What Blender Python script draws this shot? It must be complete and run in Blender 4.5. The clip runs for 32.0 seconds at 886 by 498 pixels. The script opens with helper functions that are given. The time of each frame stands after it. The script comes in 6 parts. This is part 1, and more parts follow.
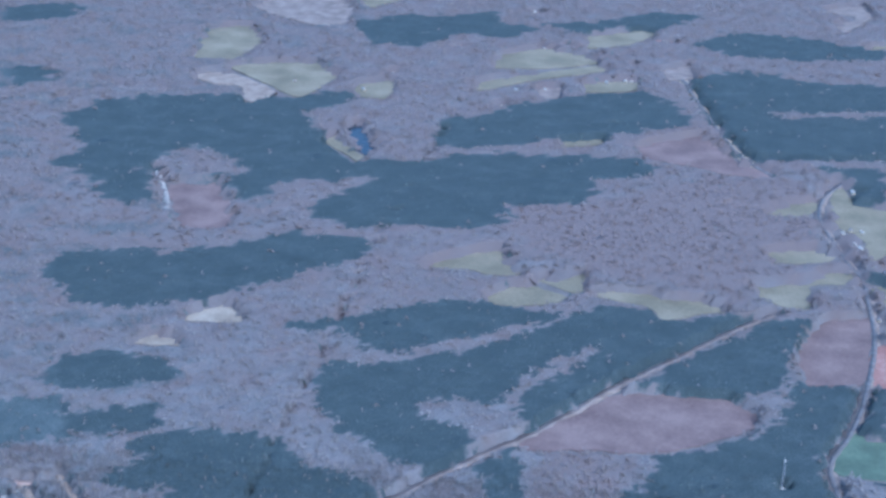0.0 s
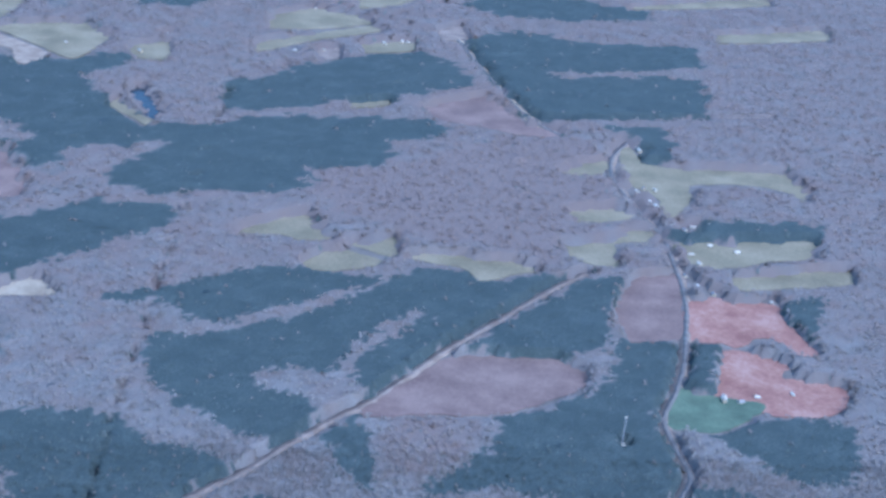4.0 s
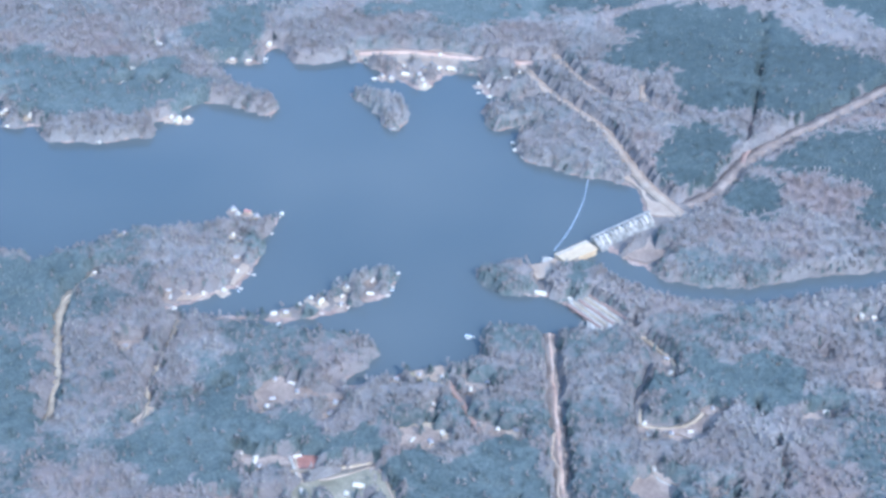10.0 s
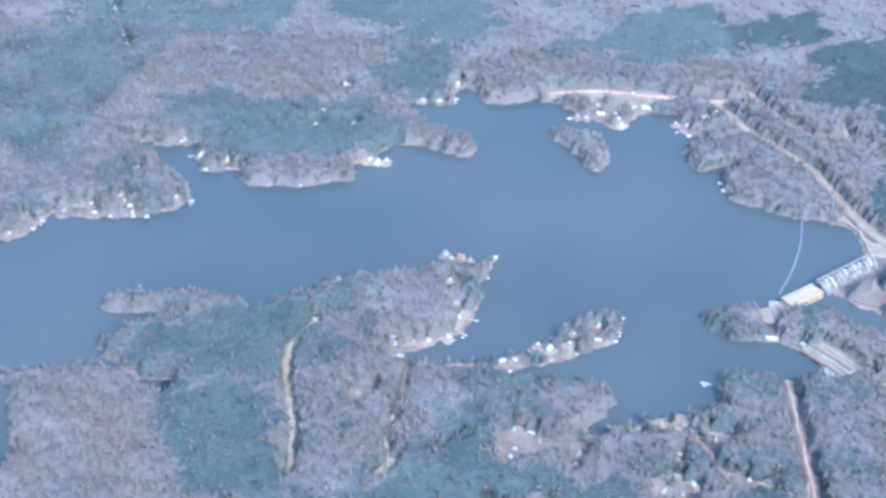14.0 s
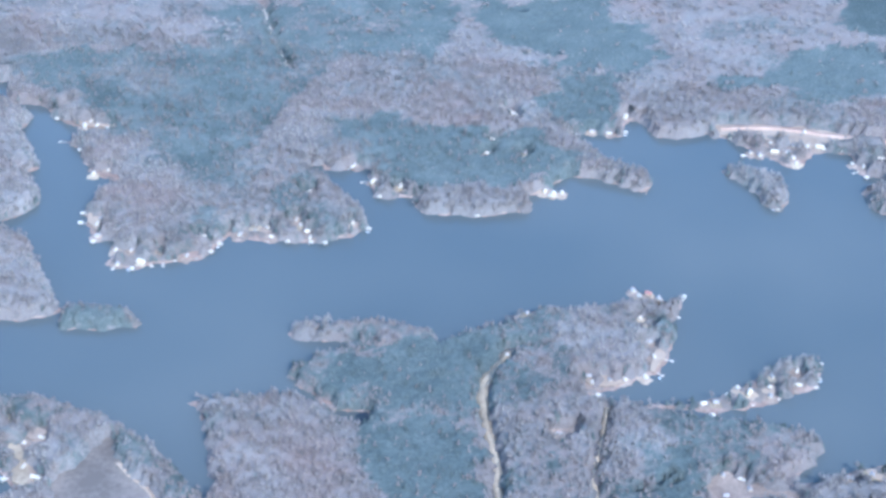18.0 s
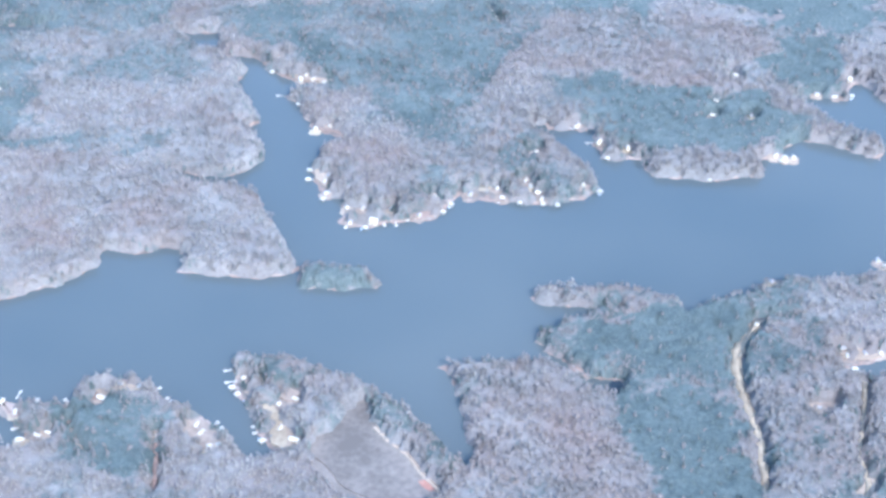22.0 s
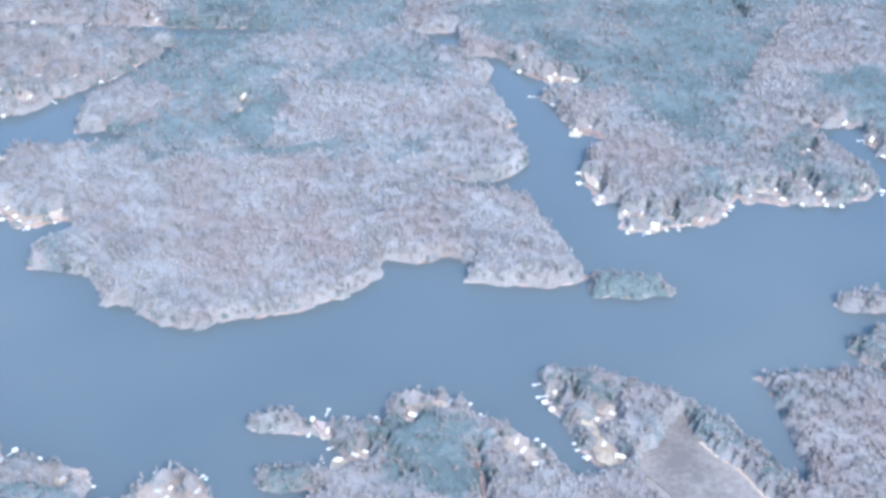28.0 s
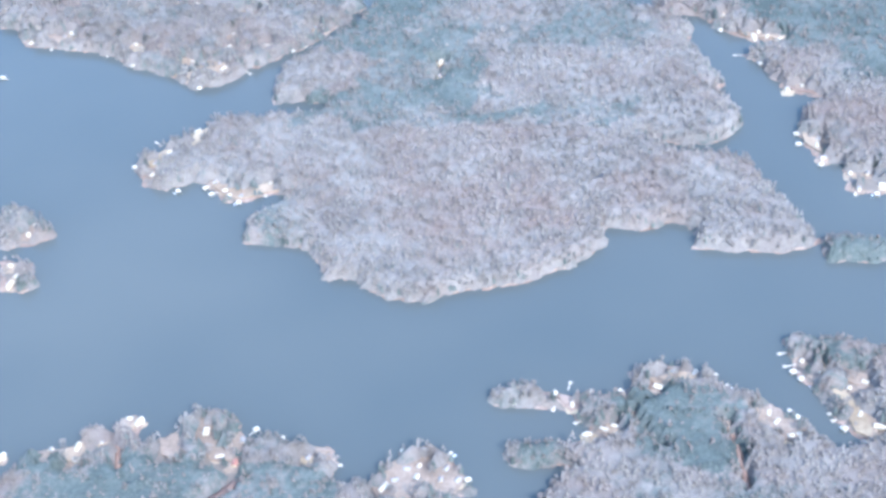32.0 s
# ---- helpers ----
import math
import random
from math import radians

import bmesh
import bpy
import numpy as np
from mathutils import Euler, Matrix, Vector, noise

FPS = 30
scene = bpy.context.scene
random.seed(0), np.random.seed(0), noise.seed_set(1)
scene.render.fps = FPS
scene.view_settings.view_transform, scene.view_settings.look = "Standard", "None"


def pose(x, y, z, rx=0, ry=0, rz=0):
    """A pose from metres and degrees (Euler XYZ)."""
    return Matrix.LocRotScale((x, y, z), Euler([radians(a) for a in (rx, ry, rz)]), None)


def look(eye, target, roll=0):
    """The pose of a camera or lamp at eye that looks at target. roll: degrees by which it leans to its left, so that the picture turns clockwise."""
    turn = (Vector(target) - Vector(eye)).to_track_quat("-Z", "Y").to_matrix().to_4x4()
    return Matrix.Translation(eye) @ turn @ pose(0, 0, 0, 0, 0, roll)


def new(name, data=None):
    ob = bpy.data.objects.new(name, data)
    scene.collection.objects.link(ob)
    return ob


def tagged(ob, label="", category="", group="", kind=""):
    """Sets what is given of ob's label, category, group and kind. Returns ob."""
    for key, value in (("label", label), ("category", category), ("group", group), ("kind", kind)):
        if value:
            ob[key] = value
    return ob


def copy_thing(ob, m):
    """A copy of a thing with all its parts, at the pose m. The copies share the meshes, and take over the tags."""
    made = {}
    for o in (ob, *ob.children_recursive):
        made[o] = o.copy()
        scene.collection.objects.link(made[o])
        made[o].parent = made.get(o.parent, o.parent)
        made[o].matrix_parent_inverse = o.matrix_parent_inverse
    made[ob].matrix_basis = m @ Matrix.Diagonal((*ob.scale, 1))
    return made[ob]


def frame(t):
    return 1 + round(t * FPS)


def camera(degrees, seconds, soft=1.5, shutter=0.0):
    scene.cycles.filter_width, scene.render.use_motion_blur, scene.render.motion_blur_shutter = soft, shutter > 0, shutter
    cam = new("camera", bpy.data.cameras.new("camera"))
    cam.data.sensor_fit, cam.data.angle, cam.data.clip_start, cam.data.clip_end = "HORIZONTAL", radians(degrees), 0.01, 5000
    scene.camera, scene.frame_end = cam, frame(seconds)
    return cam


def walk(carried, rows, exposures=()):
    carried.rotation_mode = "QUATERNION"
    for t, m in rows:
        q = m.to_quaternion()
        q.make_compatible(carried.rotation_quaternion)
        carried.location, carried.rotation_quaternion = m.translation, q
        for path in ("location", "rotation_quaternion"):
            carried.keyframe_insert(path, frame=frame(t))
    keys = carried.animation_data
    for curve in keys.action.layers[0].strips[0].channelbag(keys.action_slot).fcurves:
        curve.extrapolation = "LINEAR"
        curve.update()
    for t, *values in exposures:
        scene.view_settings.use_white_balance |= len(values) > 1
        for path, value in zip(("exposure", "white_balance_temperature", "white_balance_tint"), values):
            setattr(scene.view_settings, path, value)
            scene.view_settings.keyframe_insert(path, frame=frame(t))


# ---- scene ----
SOFT = 3.2
cam = camera(29.29, 32.0, soft=SOFT)

# seconds, place, heading, tilt, lean
ROWS = [
    (0, 557.0, -47.5, 817.4, 2.84, -20.81, 3.06),
    (0.5, 540.7, -44.1, 815.7, 2.29, -19.86, 2.84),
    (1, 524.3, -40.7, 814.2, 1.04, -19.33, 3.04),
    (1.5, 507.8, -37.6, 812.7, -1.37, -19.18, 3.59),
    (2, 491.2, -34.6, 811.3, -2.85, -18.93, 3.62),
    (2.5, 474.5, -31.7, 810.0, -4.12, -19.19, 4.02),
    (4.5, 406.6, -21.8, 805.8, -8.31, -23.34, 6.09),
    (5, 389.4, -19.7, 804.9, -6.95, -25.89, 5.18),
    (5.5, 372.1, -17.7, 804.1, -6.72, -28.41, 5.46),
    (6, 354.7, -15.8, 803.4, -8.28, -34.02, 6.70),
    (6.5, 337.3, -14.0, 802.7, -9.17, -39.67, 7.72),
    (7, 319.8, -12.4, 802.1, -6.08, -42.10, 7.10),
    (7.5, 302.3, -10.9, 801.6, 0.52, -41.91, 4.21),
    (8, 284.7, -9.5, 801.2, 4.53, -40.81, 1.86),
    (8.5, 267.0, -8.2, 800.8, 6.12, -40.02, 0.86),
    (9, 249.3, -7.1, 800.4, 6.89, -39.09, 0.59),
    (9.5, 231.6, -6.0, 800.1, 7.57, -37.38, 0.32),
    (10, 213.8, -5.0, 799.9, 8.05, -36.20, 0.25),
    (10.5, 196.0, -4.1, 799.7, 8.34, -36.11, 0.07),
    (11, 178.2, -3.4, 799.5, 8.72, -36.30, -0.29),
    (11.5, 160.4, -2.7, 799.4, 9.01, -36.31, -0.59),
    (12, 142.6, -2.1, 799.3, 9.13, -36.08, -0.55),
    (12.5, 124.7, -1.6, 799.3, 9.05, -35.50, -0.50),
    (13, 106.9, -1.1, 799.3, 8.95, -35.15, -0.46),
    (13.5, 89.0, -0.8, 799.3, 9.26, -35.16, -0.62),
    (14, 71.2, -0.5, 799.4, 9.81, -35.29, -1.09),
    (14.5, 53.3, -0.3, 799.4, 10.12, -35.34, -1.25),
    (15, 35.5, -0.1, 799.5, 10.22, -35.20, -1.02),
    (15.5, 17.8, -0.0, 799.7, 10.56, -35.09, -0.69),
    (17.5, -53.0, -0.2, 800.3, 10.74, -34.78, -0.15),
    (18, -70.6, -0.4, 800.5, 10.35, -34.75, 0.43),
    (18.5, -88.1, -0.6, 800.7, 10.96, -35.12, 0.16),
    (19, -105.6, -0.9, 800.8, 11.81, -35.60, -0.27),
    (19.5, -123.0, -1.2, 801.0, 12.49, -36.13, -0.45),
    (20, -140.3, -1.5, 801.2, 12.94, -36.43, -0.55),
    (20.5, -157.6, -1.8, 801.4, 12.88, -36.56, -0.26),
    (21, -174.7, -2.2, 801.5, 12.76, -36.65, -0.05),
    (21.5, -191.8, -2.6, 801.7, 12.89, -36.79, -0.00),
    (22, -208.8, -3.0, 801.8, 13.14, -36.70, -0.02),
    (22.5, -225.7, -3.5, 801.9, 13.74, -36.65, -0.16),
    (23, -242.5, -3.9, 802.0, 14.47, -36.93, -0.99),
    (23.5, -259.2, -4.3, 802.1, 14.45, -36.92, -1.71),
    (24, -275.7, -4.8, 802.1, 14.22, -37.03, -1.70),
    (24.5, -292.2, -5.2, 802.1, 13.86, -37.36, -1.00),
    (25, -308.5, -5.7, 802.1, 13.74, -37.58, -0.71),
    (25.5, -324.7, -6.1, 802.1, 13.65, -37.91, -0.62),
    (26, -340.8, -6.5, 802.0, 13.91, -37.95, -1.00),
    (26.5, -356.7, -7.0, 801.9, 14.78, -37.37, -1.80),
    (28.5, -418.9, -8.4, 800.9, 14.89, -37.40, -1.91),
    (29, -434.1, -8.7, 800.5, 15.18, -38.39, -1.94),
    (29.5, -449.0, -9.0, 800.1, 15.59, -38.97, -2.25),
    (30, -463.8, -9.2, 799.6, 16.26, -39.51, -2.73),
    (30.5, -478.5, -9.4, 799.0, 16.87, -39.66, -3.39),
    (31, -492.9, -9.5, 798.4, 17.17, -39.33, -3.96),
    (31.5, -507.2, -9.6, 797.7, 17.48, -38.88, -4.47),
    (32, -521.2, -9.7, 797.0, 18.10, -38.70, -5.06),
]

EXPOSURES = [(0.0, 0.88, 4240, 12), (4.5, 1.04, 4260, 12), (5.2, 1.35, 4420, 12), (6.0, 1.54, 4550, 11), (6.6, 2.02, 4800, 10), (9.0, 1.96, 4665, 10), (10.0, 1.72, 4585, 10), (11.0, 1.83, 4585, 10), (14.0, 1.72, 4600, 10), (19.0, 1.76, 4645, 10), (23.0, 2.12, 4835, 10), (28.5, 2.06, 4915, 10), (32.0, 2.12, 5025, 10)]
walk(cam, [(t, pose(x, y, z, 90 + tilt, 0, head) @ pose(0, 0, 0, 0, 0, lean)) for t, x, y, z, head, tilt, lean in ROWS], EXPOSURES)

# ---- light: clear winter sun and sky ----
SUN = Vector((0.52, -0.58, 0.72)).normalized()
world = bpy.data.worlds.new("sky")
scene.world = world
world.use_nodes = True
sky = world.node_tree.nodes.new("ShaderNodeTexSky")
sky.sky_type, sky.sun_disc = "NISHITA", False
sky.sun_elevation, sky.sun_rotation = math.asin(SUN.z), math.atan2(SUN.x, SUN.y)
sky.air_density, sky.dust_density, sky.ozone_density = 1.6, 1.5, 2.0
world.node_tree.links.new(sky.outputs[0], world.node_tree.nodes["Background"].inputs[0])
world.node_tree.nodes["Background"].inputs[1].default_value = 0.15
sun = new("sun", bpy.data.lights.new("sun", "SUN"))
sun.data.energy, sun.data.angle, sun.data.color = 1.5, radians(1.0), (1.0, 0.93, 0.84)
sun.matrix_world = look(SUN * 900 + Vector((0, 1000, 0)), (0, 1000, 0))


# ---- materials ----
def material(name, colours, scale=0.2, fine=3.0, rough=0.9, bump=0.3, depth=0.2, tint="", metal=0.0, spread=0.0, spec=0.3):
    """Two scales of noise between the colours; tint: an attribute or 'object' that varies it piece by piece."""
    m = bpy.data.materials.new(name)
    m.use_nodes = True
    n, l = m.node_tree.nodes, m.node_tree.links
    b = n["Principled BSDF"]
    b.inputs["Roughness"].default_value, b.inputs["Metallic"].default_value = rough, metal
    b.inputs["Specular IOR Level"].default_value = spec
    geo = n.new("ShaderNodeNewGeometry")
    big, small = n.new("ShaderNodeTexNoise"), n.new("ShaderNodeTexNoise")
    big.inputs["Scale"].default_value, big.inputs["Detail"].default_value = scale, 4
    small.inputs["Scale"].default_value, small.inputs["Detail"].default_value = fine, 3
    l.new(geo.outputs["Position"], big.inputs["Vector"])
    l.new(geo.outputs["Position"], small.inputs["Vector"])
    mix = n.new("ShaderNodeMath")
    mix.operation, mix.inputs[2].default_value = "MULTIPLY_ADD", 0.06
    l.new(small.outputs["Fac"], mix.inputs[0])
    mix.inputs[1].default_value = 0.5
    add = n.new("ShaderNodeMath")
    add.operation = "ADD"
    l.new(big.outputs["Fac"], add.inputs[0])
    l.new(mix.outputs[0], add.inputs[1])
    last = add
    if tint:
        if tint == "object":
            src = n.new("ShaderNodeObjectInfo").outputs["Random"]
        else:
            at = n.new("ShaderNodeAttribute")
            at.attribute_name = tint
            src = at.outputs["Fac"]
        more = n.new("ShaderNodeMath")
        more.operation, more.inputs[1].default_value = "MULTIPLY_ADD", spread or 0.5
        l.new(src, more.inputs[0])
        l.new(add.outputs[0], more.inputs[2])
        half = n.new("ShaderNodeMath")
        half.operation, half.inputs[1].default_value = "SUBTRACT", (spread or 0.5) / 2
        l.new(more.outputs[0], half.inputs[0])
        last = half
    ramp = n.new("ShaderNodeValToRGB")
    ramp.color_ramp.elements[0].position, ramp.color_ramp.elements[1].position = 0.62, 1.0
    while len(ramp.color_ramp.elements) < len(colours):
        ramp.color_ramp.elements.new(0.8)
    for i, c in enumerate(colours):
        ramp.color_ramp.elements[i].position = 0.62 + 0.76 * i / max(1, len(colours) - 1) * 0.5
        ramp.color_ramp.elements[i].color = (*c, 1)
    l.new(last.outputs[0], ramp.inputs["Fac"])
    l.new(ramp.outputs["Color"], b.inputs["Base Color"])
    if bump:
        bp = n.new("ShaderNodeBump")
        bp.inputs["Strength"].default_value, bp.inputs["Distance"].default_value = bump, depth
        l.new(small.outputs["Fac"], bp.inputs["Height"])
        l.new(bp.outputs["Normal"], b.inputs["Normal"])
    return m


FLOOR = material("forest_floor", [(0.125, 0.1, 0.079), (0.172, 0.138, 0.109), (0.23, 0.184, 0.145)], 0.03, 0.6)
BANK = material("red_bank", [(0.17, 0.112, 0.082), (0.25, 0.168, 0.122), (0.33, 0.24, 0.18)], 0.05, 0.5)
PASTURE = material("pasture", [(0.175, 0.137, 0.076), (0.232, 0.182, 0.102), (0.293, 0.23, 0.136)], 0.015, 0.25)
TAN = material("dry_field", [(0.24, 0.175, 0.11), (0.33, 0.25, 0.16), (0.42, 0.325, 0.215)], 0.02, 0.3)
CLAY = material("red_clay", [(0.22, 0.098, 0.068), (0.305, 0.148, 0.10), (0.40, 0.232, 0.165)], 0.02, 0.2)
BROWN = material("cut_over", [(0.20, 0.125, 0.092), (0.262, 0.167, 0.12), (0.32, 0.212, 0.155)], 0.02, 0.25)
CUTOVER = material("clear_cut", [(0.15, 0.094, 0.072), (0.20, 0.127, 0.096), (0.25, 0.165, 0.125)], 0.02, 0.25)
LAWN = material("worn_lawn", [(0.15, 0.127, 0.08), (0.205, 0.172, 0.11), (0.28, 0.23, 0.155)], 0.06, 0.4)
GREEN = material("winter_green", [(0.085, 0.105, 0.062), (0.115, 0.138, 0.08), (0.15, 0.175, 0.10)], 0.03, 0.3)
GRAVEL = material("gravel", [(0.24, 0.2, 0.155), (0.34, 0.29, 0.225), (0.44, 0.38, 0.3)], 0.1, 0.8)
ASPHALT = material("asphalt", [(0.125, 0.106, 0.088), (0.165, 0.14, 0.117), (0.215, 0.185, 0.155)], 0.1, 1.5)
CONCRETE = material("concrete", [(0.26, 0.22, 0.17), (0.35, 0.30, 0.235), (0.43, 0.37, 0.29)], 0.1, 1.0)
PAVED = material("pale_paving", [(0.40, 0.36, 0.30), (0.48, 0.44, 0.37), (0.54, 0.50, 0.43)], 0.1, 1.0)
BARK = material("bark", [(0.20, 0.17, 0.15), (0.30, 0.26, 0.23)], 0.5, 3.0)
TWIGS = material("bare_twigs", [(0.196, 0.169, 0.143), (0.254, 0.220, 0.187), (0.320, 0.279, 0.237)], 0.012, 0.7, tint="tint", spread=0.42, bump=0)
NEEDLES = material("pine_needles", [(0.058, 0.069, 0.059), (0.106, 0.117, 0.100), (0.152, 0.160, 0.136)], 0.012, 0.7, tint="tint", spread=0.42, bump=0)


def let_through(m, share):
    """Thin twigs and needles pass part of the light on."""
    n, l = m.node_tree.nodes, m.node_tree.links
    b, ramp = n["Principled BSDF"], n["Color Ramp"]
    t, mix = n.new("ShaderNodeBsdfTranslucent"), n.new("ShaderNodeMixShader")
    l.new(ramp.outputs["Color"], t.inputs["Color"])
    mix.inputs[0].default_value = share
    l.new(b.outputs[0], mix.inputs[1])
    l.new(t.outputs[0], mix.inputs[2])
    l.new(mix.outputs[0], n["Material Output"].inputs["Surface"])


def soften(m, up):
    """A crown is a cloud of small twigs and needles that face all ways: its shading leans to the sky."""
    n, l = m.node_tree.nodes, m.node_tree.links
    geo = n["Geometry"]
    add, unit = n.new("ShaderNodeVectorMath"), n.new("ShaderNodeVectorMath")
    add.operation, unit.operation = "ADD", "NORMALIZE"
    add.inputs[1].default_value = (0.25 * up, -0.15 * up, up)
    l.new(geo.outputs["Normal"], add.inputs[0])
    l.new(add.outputs[0], unit.inputs[0])
    l.new(unit.outputs[0], n["Principled BSDF"].inputs["Normal"])


let_through(TWIGS, 0.35)
let_through(NEEDLES, 0.25)
soften(TWIGS, 3.5)
soften(NEEDLES, 2.5)


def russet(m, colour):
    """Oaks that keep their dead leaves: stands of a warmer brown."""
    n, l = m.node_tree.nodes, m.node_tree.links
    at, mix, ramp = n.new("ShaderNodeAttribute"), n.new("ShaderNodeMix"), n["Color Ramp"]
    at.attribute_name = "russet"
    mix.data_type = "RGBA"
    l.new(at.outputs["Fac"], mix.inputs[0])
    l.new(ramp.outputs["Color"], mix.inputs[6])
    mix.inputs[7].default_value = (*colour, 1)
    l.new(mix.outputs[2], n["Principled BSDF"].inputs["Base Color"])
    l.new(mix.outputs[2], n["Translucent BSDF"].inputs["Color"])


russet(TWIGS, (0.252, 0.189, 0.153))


def canopy_material(name, bare, green, dead):
    """The added sheet between the single crowns: twigs and needles in fine tufts, mixed by the share of pines."""
    m = bpy.data.materials.new(name)
    m.use_nodes = True
    n, l = m.node_tree.nodes, m.node_tree.links
    b = n["Principled BSDF"]
    b.inputs["Roughness"].default_value, b.inputs["Specular IOR Level"].default_value = 0.9, 0.3
    geo = n.new("ShaderNodeNewGeometry")

    def cloud(scale, detail):
        t = n.new("ShaderNodeTexNoise")
        t.inputs["Scale"].default_value, t.inputs["Detail"].default_value = scale, detail
        l.new(geo.outputs["Position"], t.inputs["Vector"])
        return t.outputs["Fac"]

    def field_of(key):
        t = n.new("ShaderNodeAttribute")
        t.attribute_name = key
        return t.outputs["Fac"]

    def sum_of(a, k, c):
        t = n.new("ShaderNodeMath")
        t.operation, t.inputs[1].default_value = "MULTIPLY_ADD", k
        l.new(a, t.inputs[0])
        if isinstance(c, float):
            t.inputs[2].default_value = c
        else:
            l.new(c, t.inputs[2])
        return t.outputs[0]

    def ramp(value, colours):
        t = n.new("ShaderNodeValToRGB")
        t.color_ramp.elements.new(0.5)
        for e, p, c in zip(t.color_ramp.elements, (0.1, 0.5, 0.9), colours):
            e.position, e.color = p, (*c, 1)
        l.new(value, t.inputs["Fac"])
        return t.outputs["Color"]

    def blend(fac, a, c):
        t = n.new("ShaderNodeMix")
        t.data_type = "RGBA"
        l.new(fac, t.inputs[0])
        l.new(a, t.inputs[6])
        if isinstance(c, tuple):
            t.inputs[7].default_value = (*c, 1)
        else:
            l.new(c, t.inputs[7])
        return t.outputs[2]

    tuft = cloud(0.42, 3)
    value = sum_of(tuft, 1.3, sum_of(cloud(0.03, 2), 0.4, sum_of(field_of("tint"), 0.8, -0.75)))
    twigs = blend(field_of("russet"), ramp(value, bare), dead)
    mask = sum_of(cloud(0.2, 3), 2.6, sum_of(field_of("green"), 2.2, -1.9))
    clamp = n.new("ShaderNodeClamp")
    l.new(mask, clamp.inputs[0])
    l.new(blend(clamp.outputs[0], twigs, ramp(value, green)), b.inputs["Base Color"])
    bump = n.new("ShaderNodeBump")
    bump.inputs["Strength"].default_value, bump.inputs["Distance"].default_value = 0.55, 1.6
    l.new(tuft, bump.inputs["Height"])
    add, unit = n.new("ShaderNodeVectorMath"), n.new("ShaderNodeVectorMath")
    add.operation, unit.operation = "ADD", "NORMALIZE"
    add.inputs[1].default_value = (0.2, -0.15, 0.9)
    l.new(bump.outputs["Normal"], add.inputs[0])
    l.new(add.outputs[0], unit.inputs[0])
    l.new(unit.outputs[0], b.inputs["Normal"])
    return m


# Twig and needle colours darkened: self-shade of the crowns put into the sheet's colour.
CANOPY = canopy_material("shaded_canopy_fill", [(0.108, 0.092, 0.078), (0.156, 0.134, 0.114), (0.205, 0.178, 0.151)], [(0.044, 0.053, 0.046), (0.078, 0.087, 0.075), (0.116, 0.122, 0.105)], (0.166, 0.120, 0.096))


def water_material(name, low, high, shine=0.5):
    m = bpy.data.materials.new(name)
    m.use_nodes = True
    n, l = m.node_tree.nodes, m.node_tree.links
    b = n["Principled BSDF"]
    b.inputs["Roughness"].default_value = 0.12
    b.inputs["Specular IOR Level"].default_value = shine
    b.inputs["IOR"].default_value = 1.33
    geo = n.new("ShaderNodeNewGeometry")
    big, small = n.new("ShaderNodeTexNoise"), n.new("ShaderNodeTexNoise")
    big.inputs["Scale"].default_value, small.inputs["Scale"].default_value = 0.004, 0.35
    l.new(geo.outputs["Position"], big.inputs["Vector"])
    l.new(geo.outputs["Position"], small.inputs["Vector"])
    ramp = n.new("ShaderNodeValToRGB")
    ramp.color_ramp.elements[0].position, ramp.color_ramp.elements[1].position = 0.35, 0.7
    ramp.color_ramp.elements[0].color, ramp.color_ramp.elements[1].color = (*low, 1), (*high, 1)
    l.new(big.outputs["Fac"], ramp.inputs["Fac"])
    l.new(ramp.outputs["Color"], b.inputs["Base Color"])
    bp = n.new("ShaderNodeBump")
    bp.inputs["Strength"].default_value, bp.inputs["Distance"].default_value = 0.15, 0.05
    l.new(small.outputs["Fac"], bp.inputs["Height"])
    l.new(bp.outputs["Normal"], b.inputs["Normal"])
    return m


WATER = water_material("lake_water", (0.070, 0.077, 0.072), (0.092, 0.094, 0.083))
POND = water_material("pond_water", (0.022, 0.028, 0.034), (0.036, 0.044, 0.05), 0.12)
SAND = material("pale_sand", [(0.235, 0.165, 0.11), (0.305, 0.222, 0.15), (0.385, 0.29, 0.20)], 0.05, 0.5)
ROSY = material("dry_broomsedge", [(0.33, 0.205, 0.14), (0.42, 0.28, 0.19), (0.50, 0.355, 0.25)], 0.03, 0.3)
EARTH = material("bare_earth", [(0.18, 0.128, 0.092), (0.245, 0.178, 0.128), (0.325, 0.245, 0.18)], 0.04, 0.4)
LITTER = material("leaf_litter", [(0.112, 0.088, 0.068), (0.158, 0.124, 0.096), (0.215, 0.168, 0.132)], 0.025, 0.25)

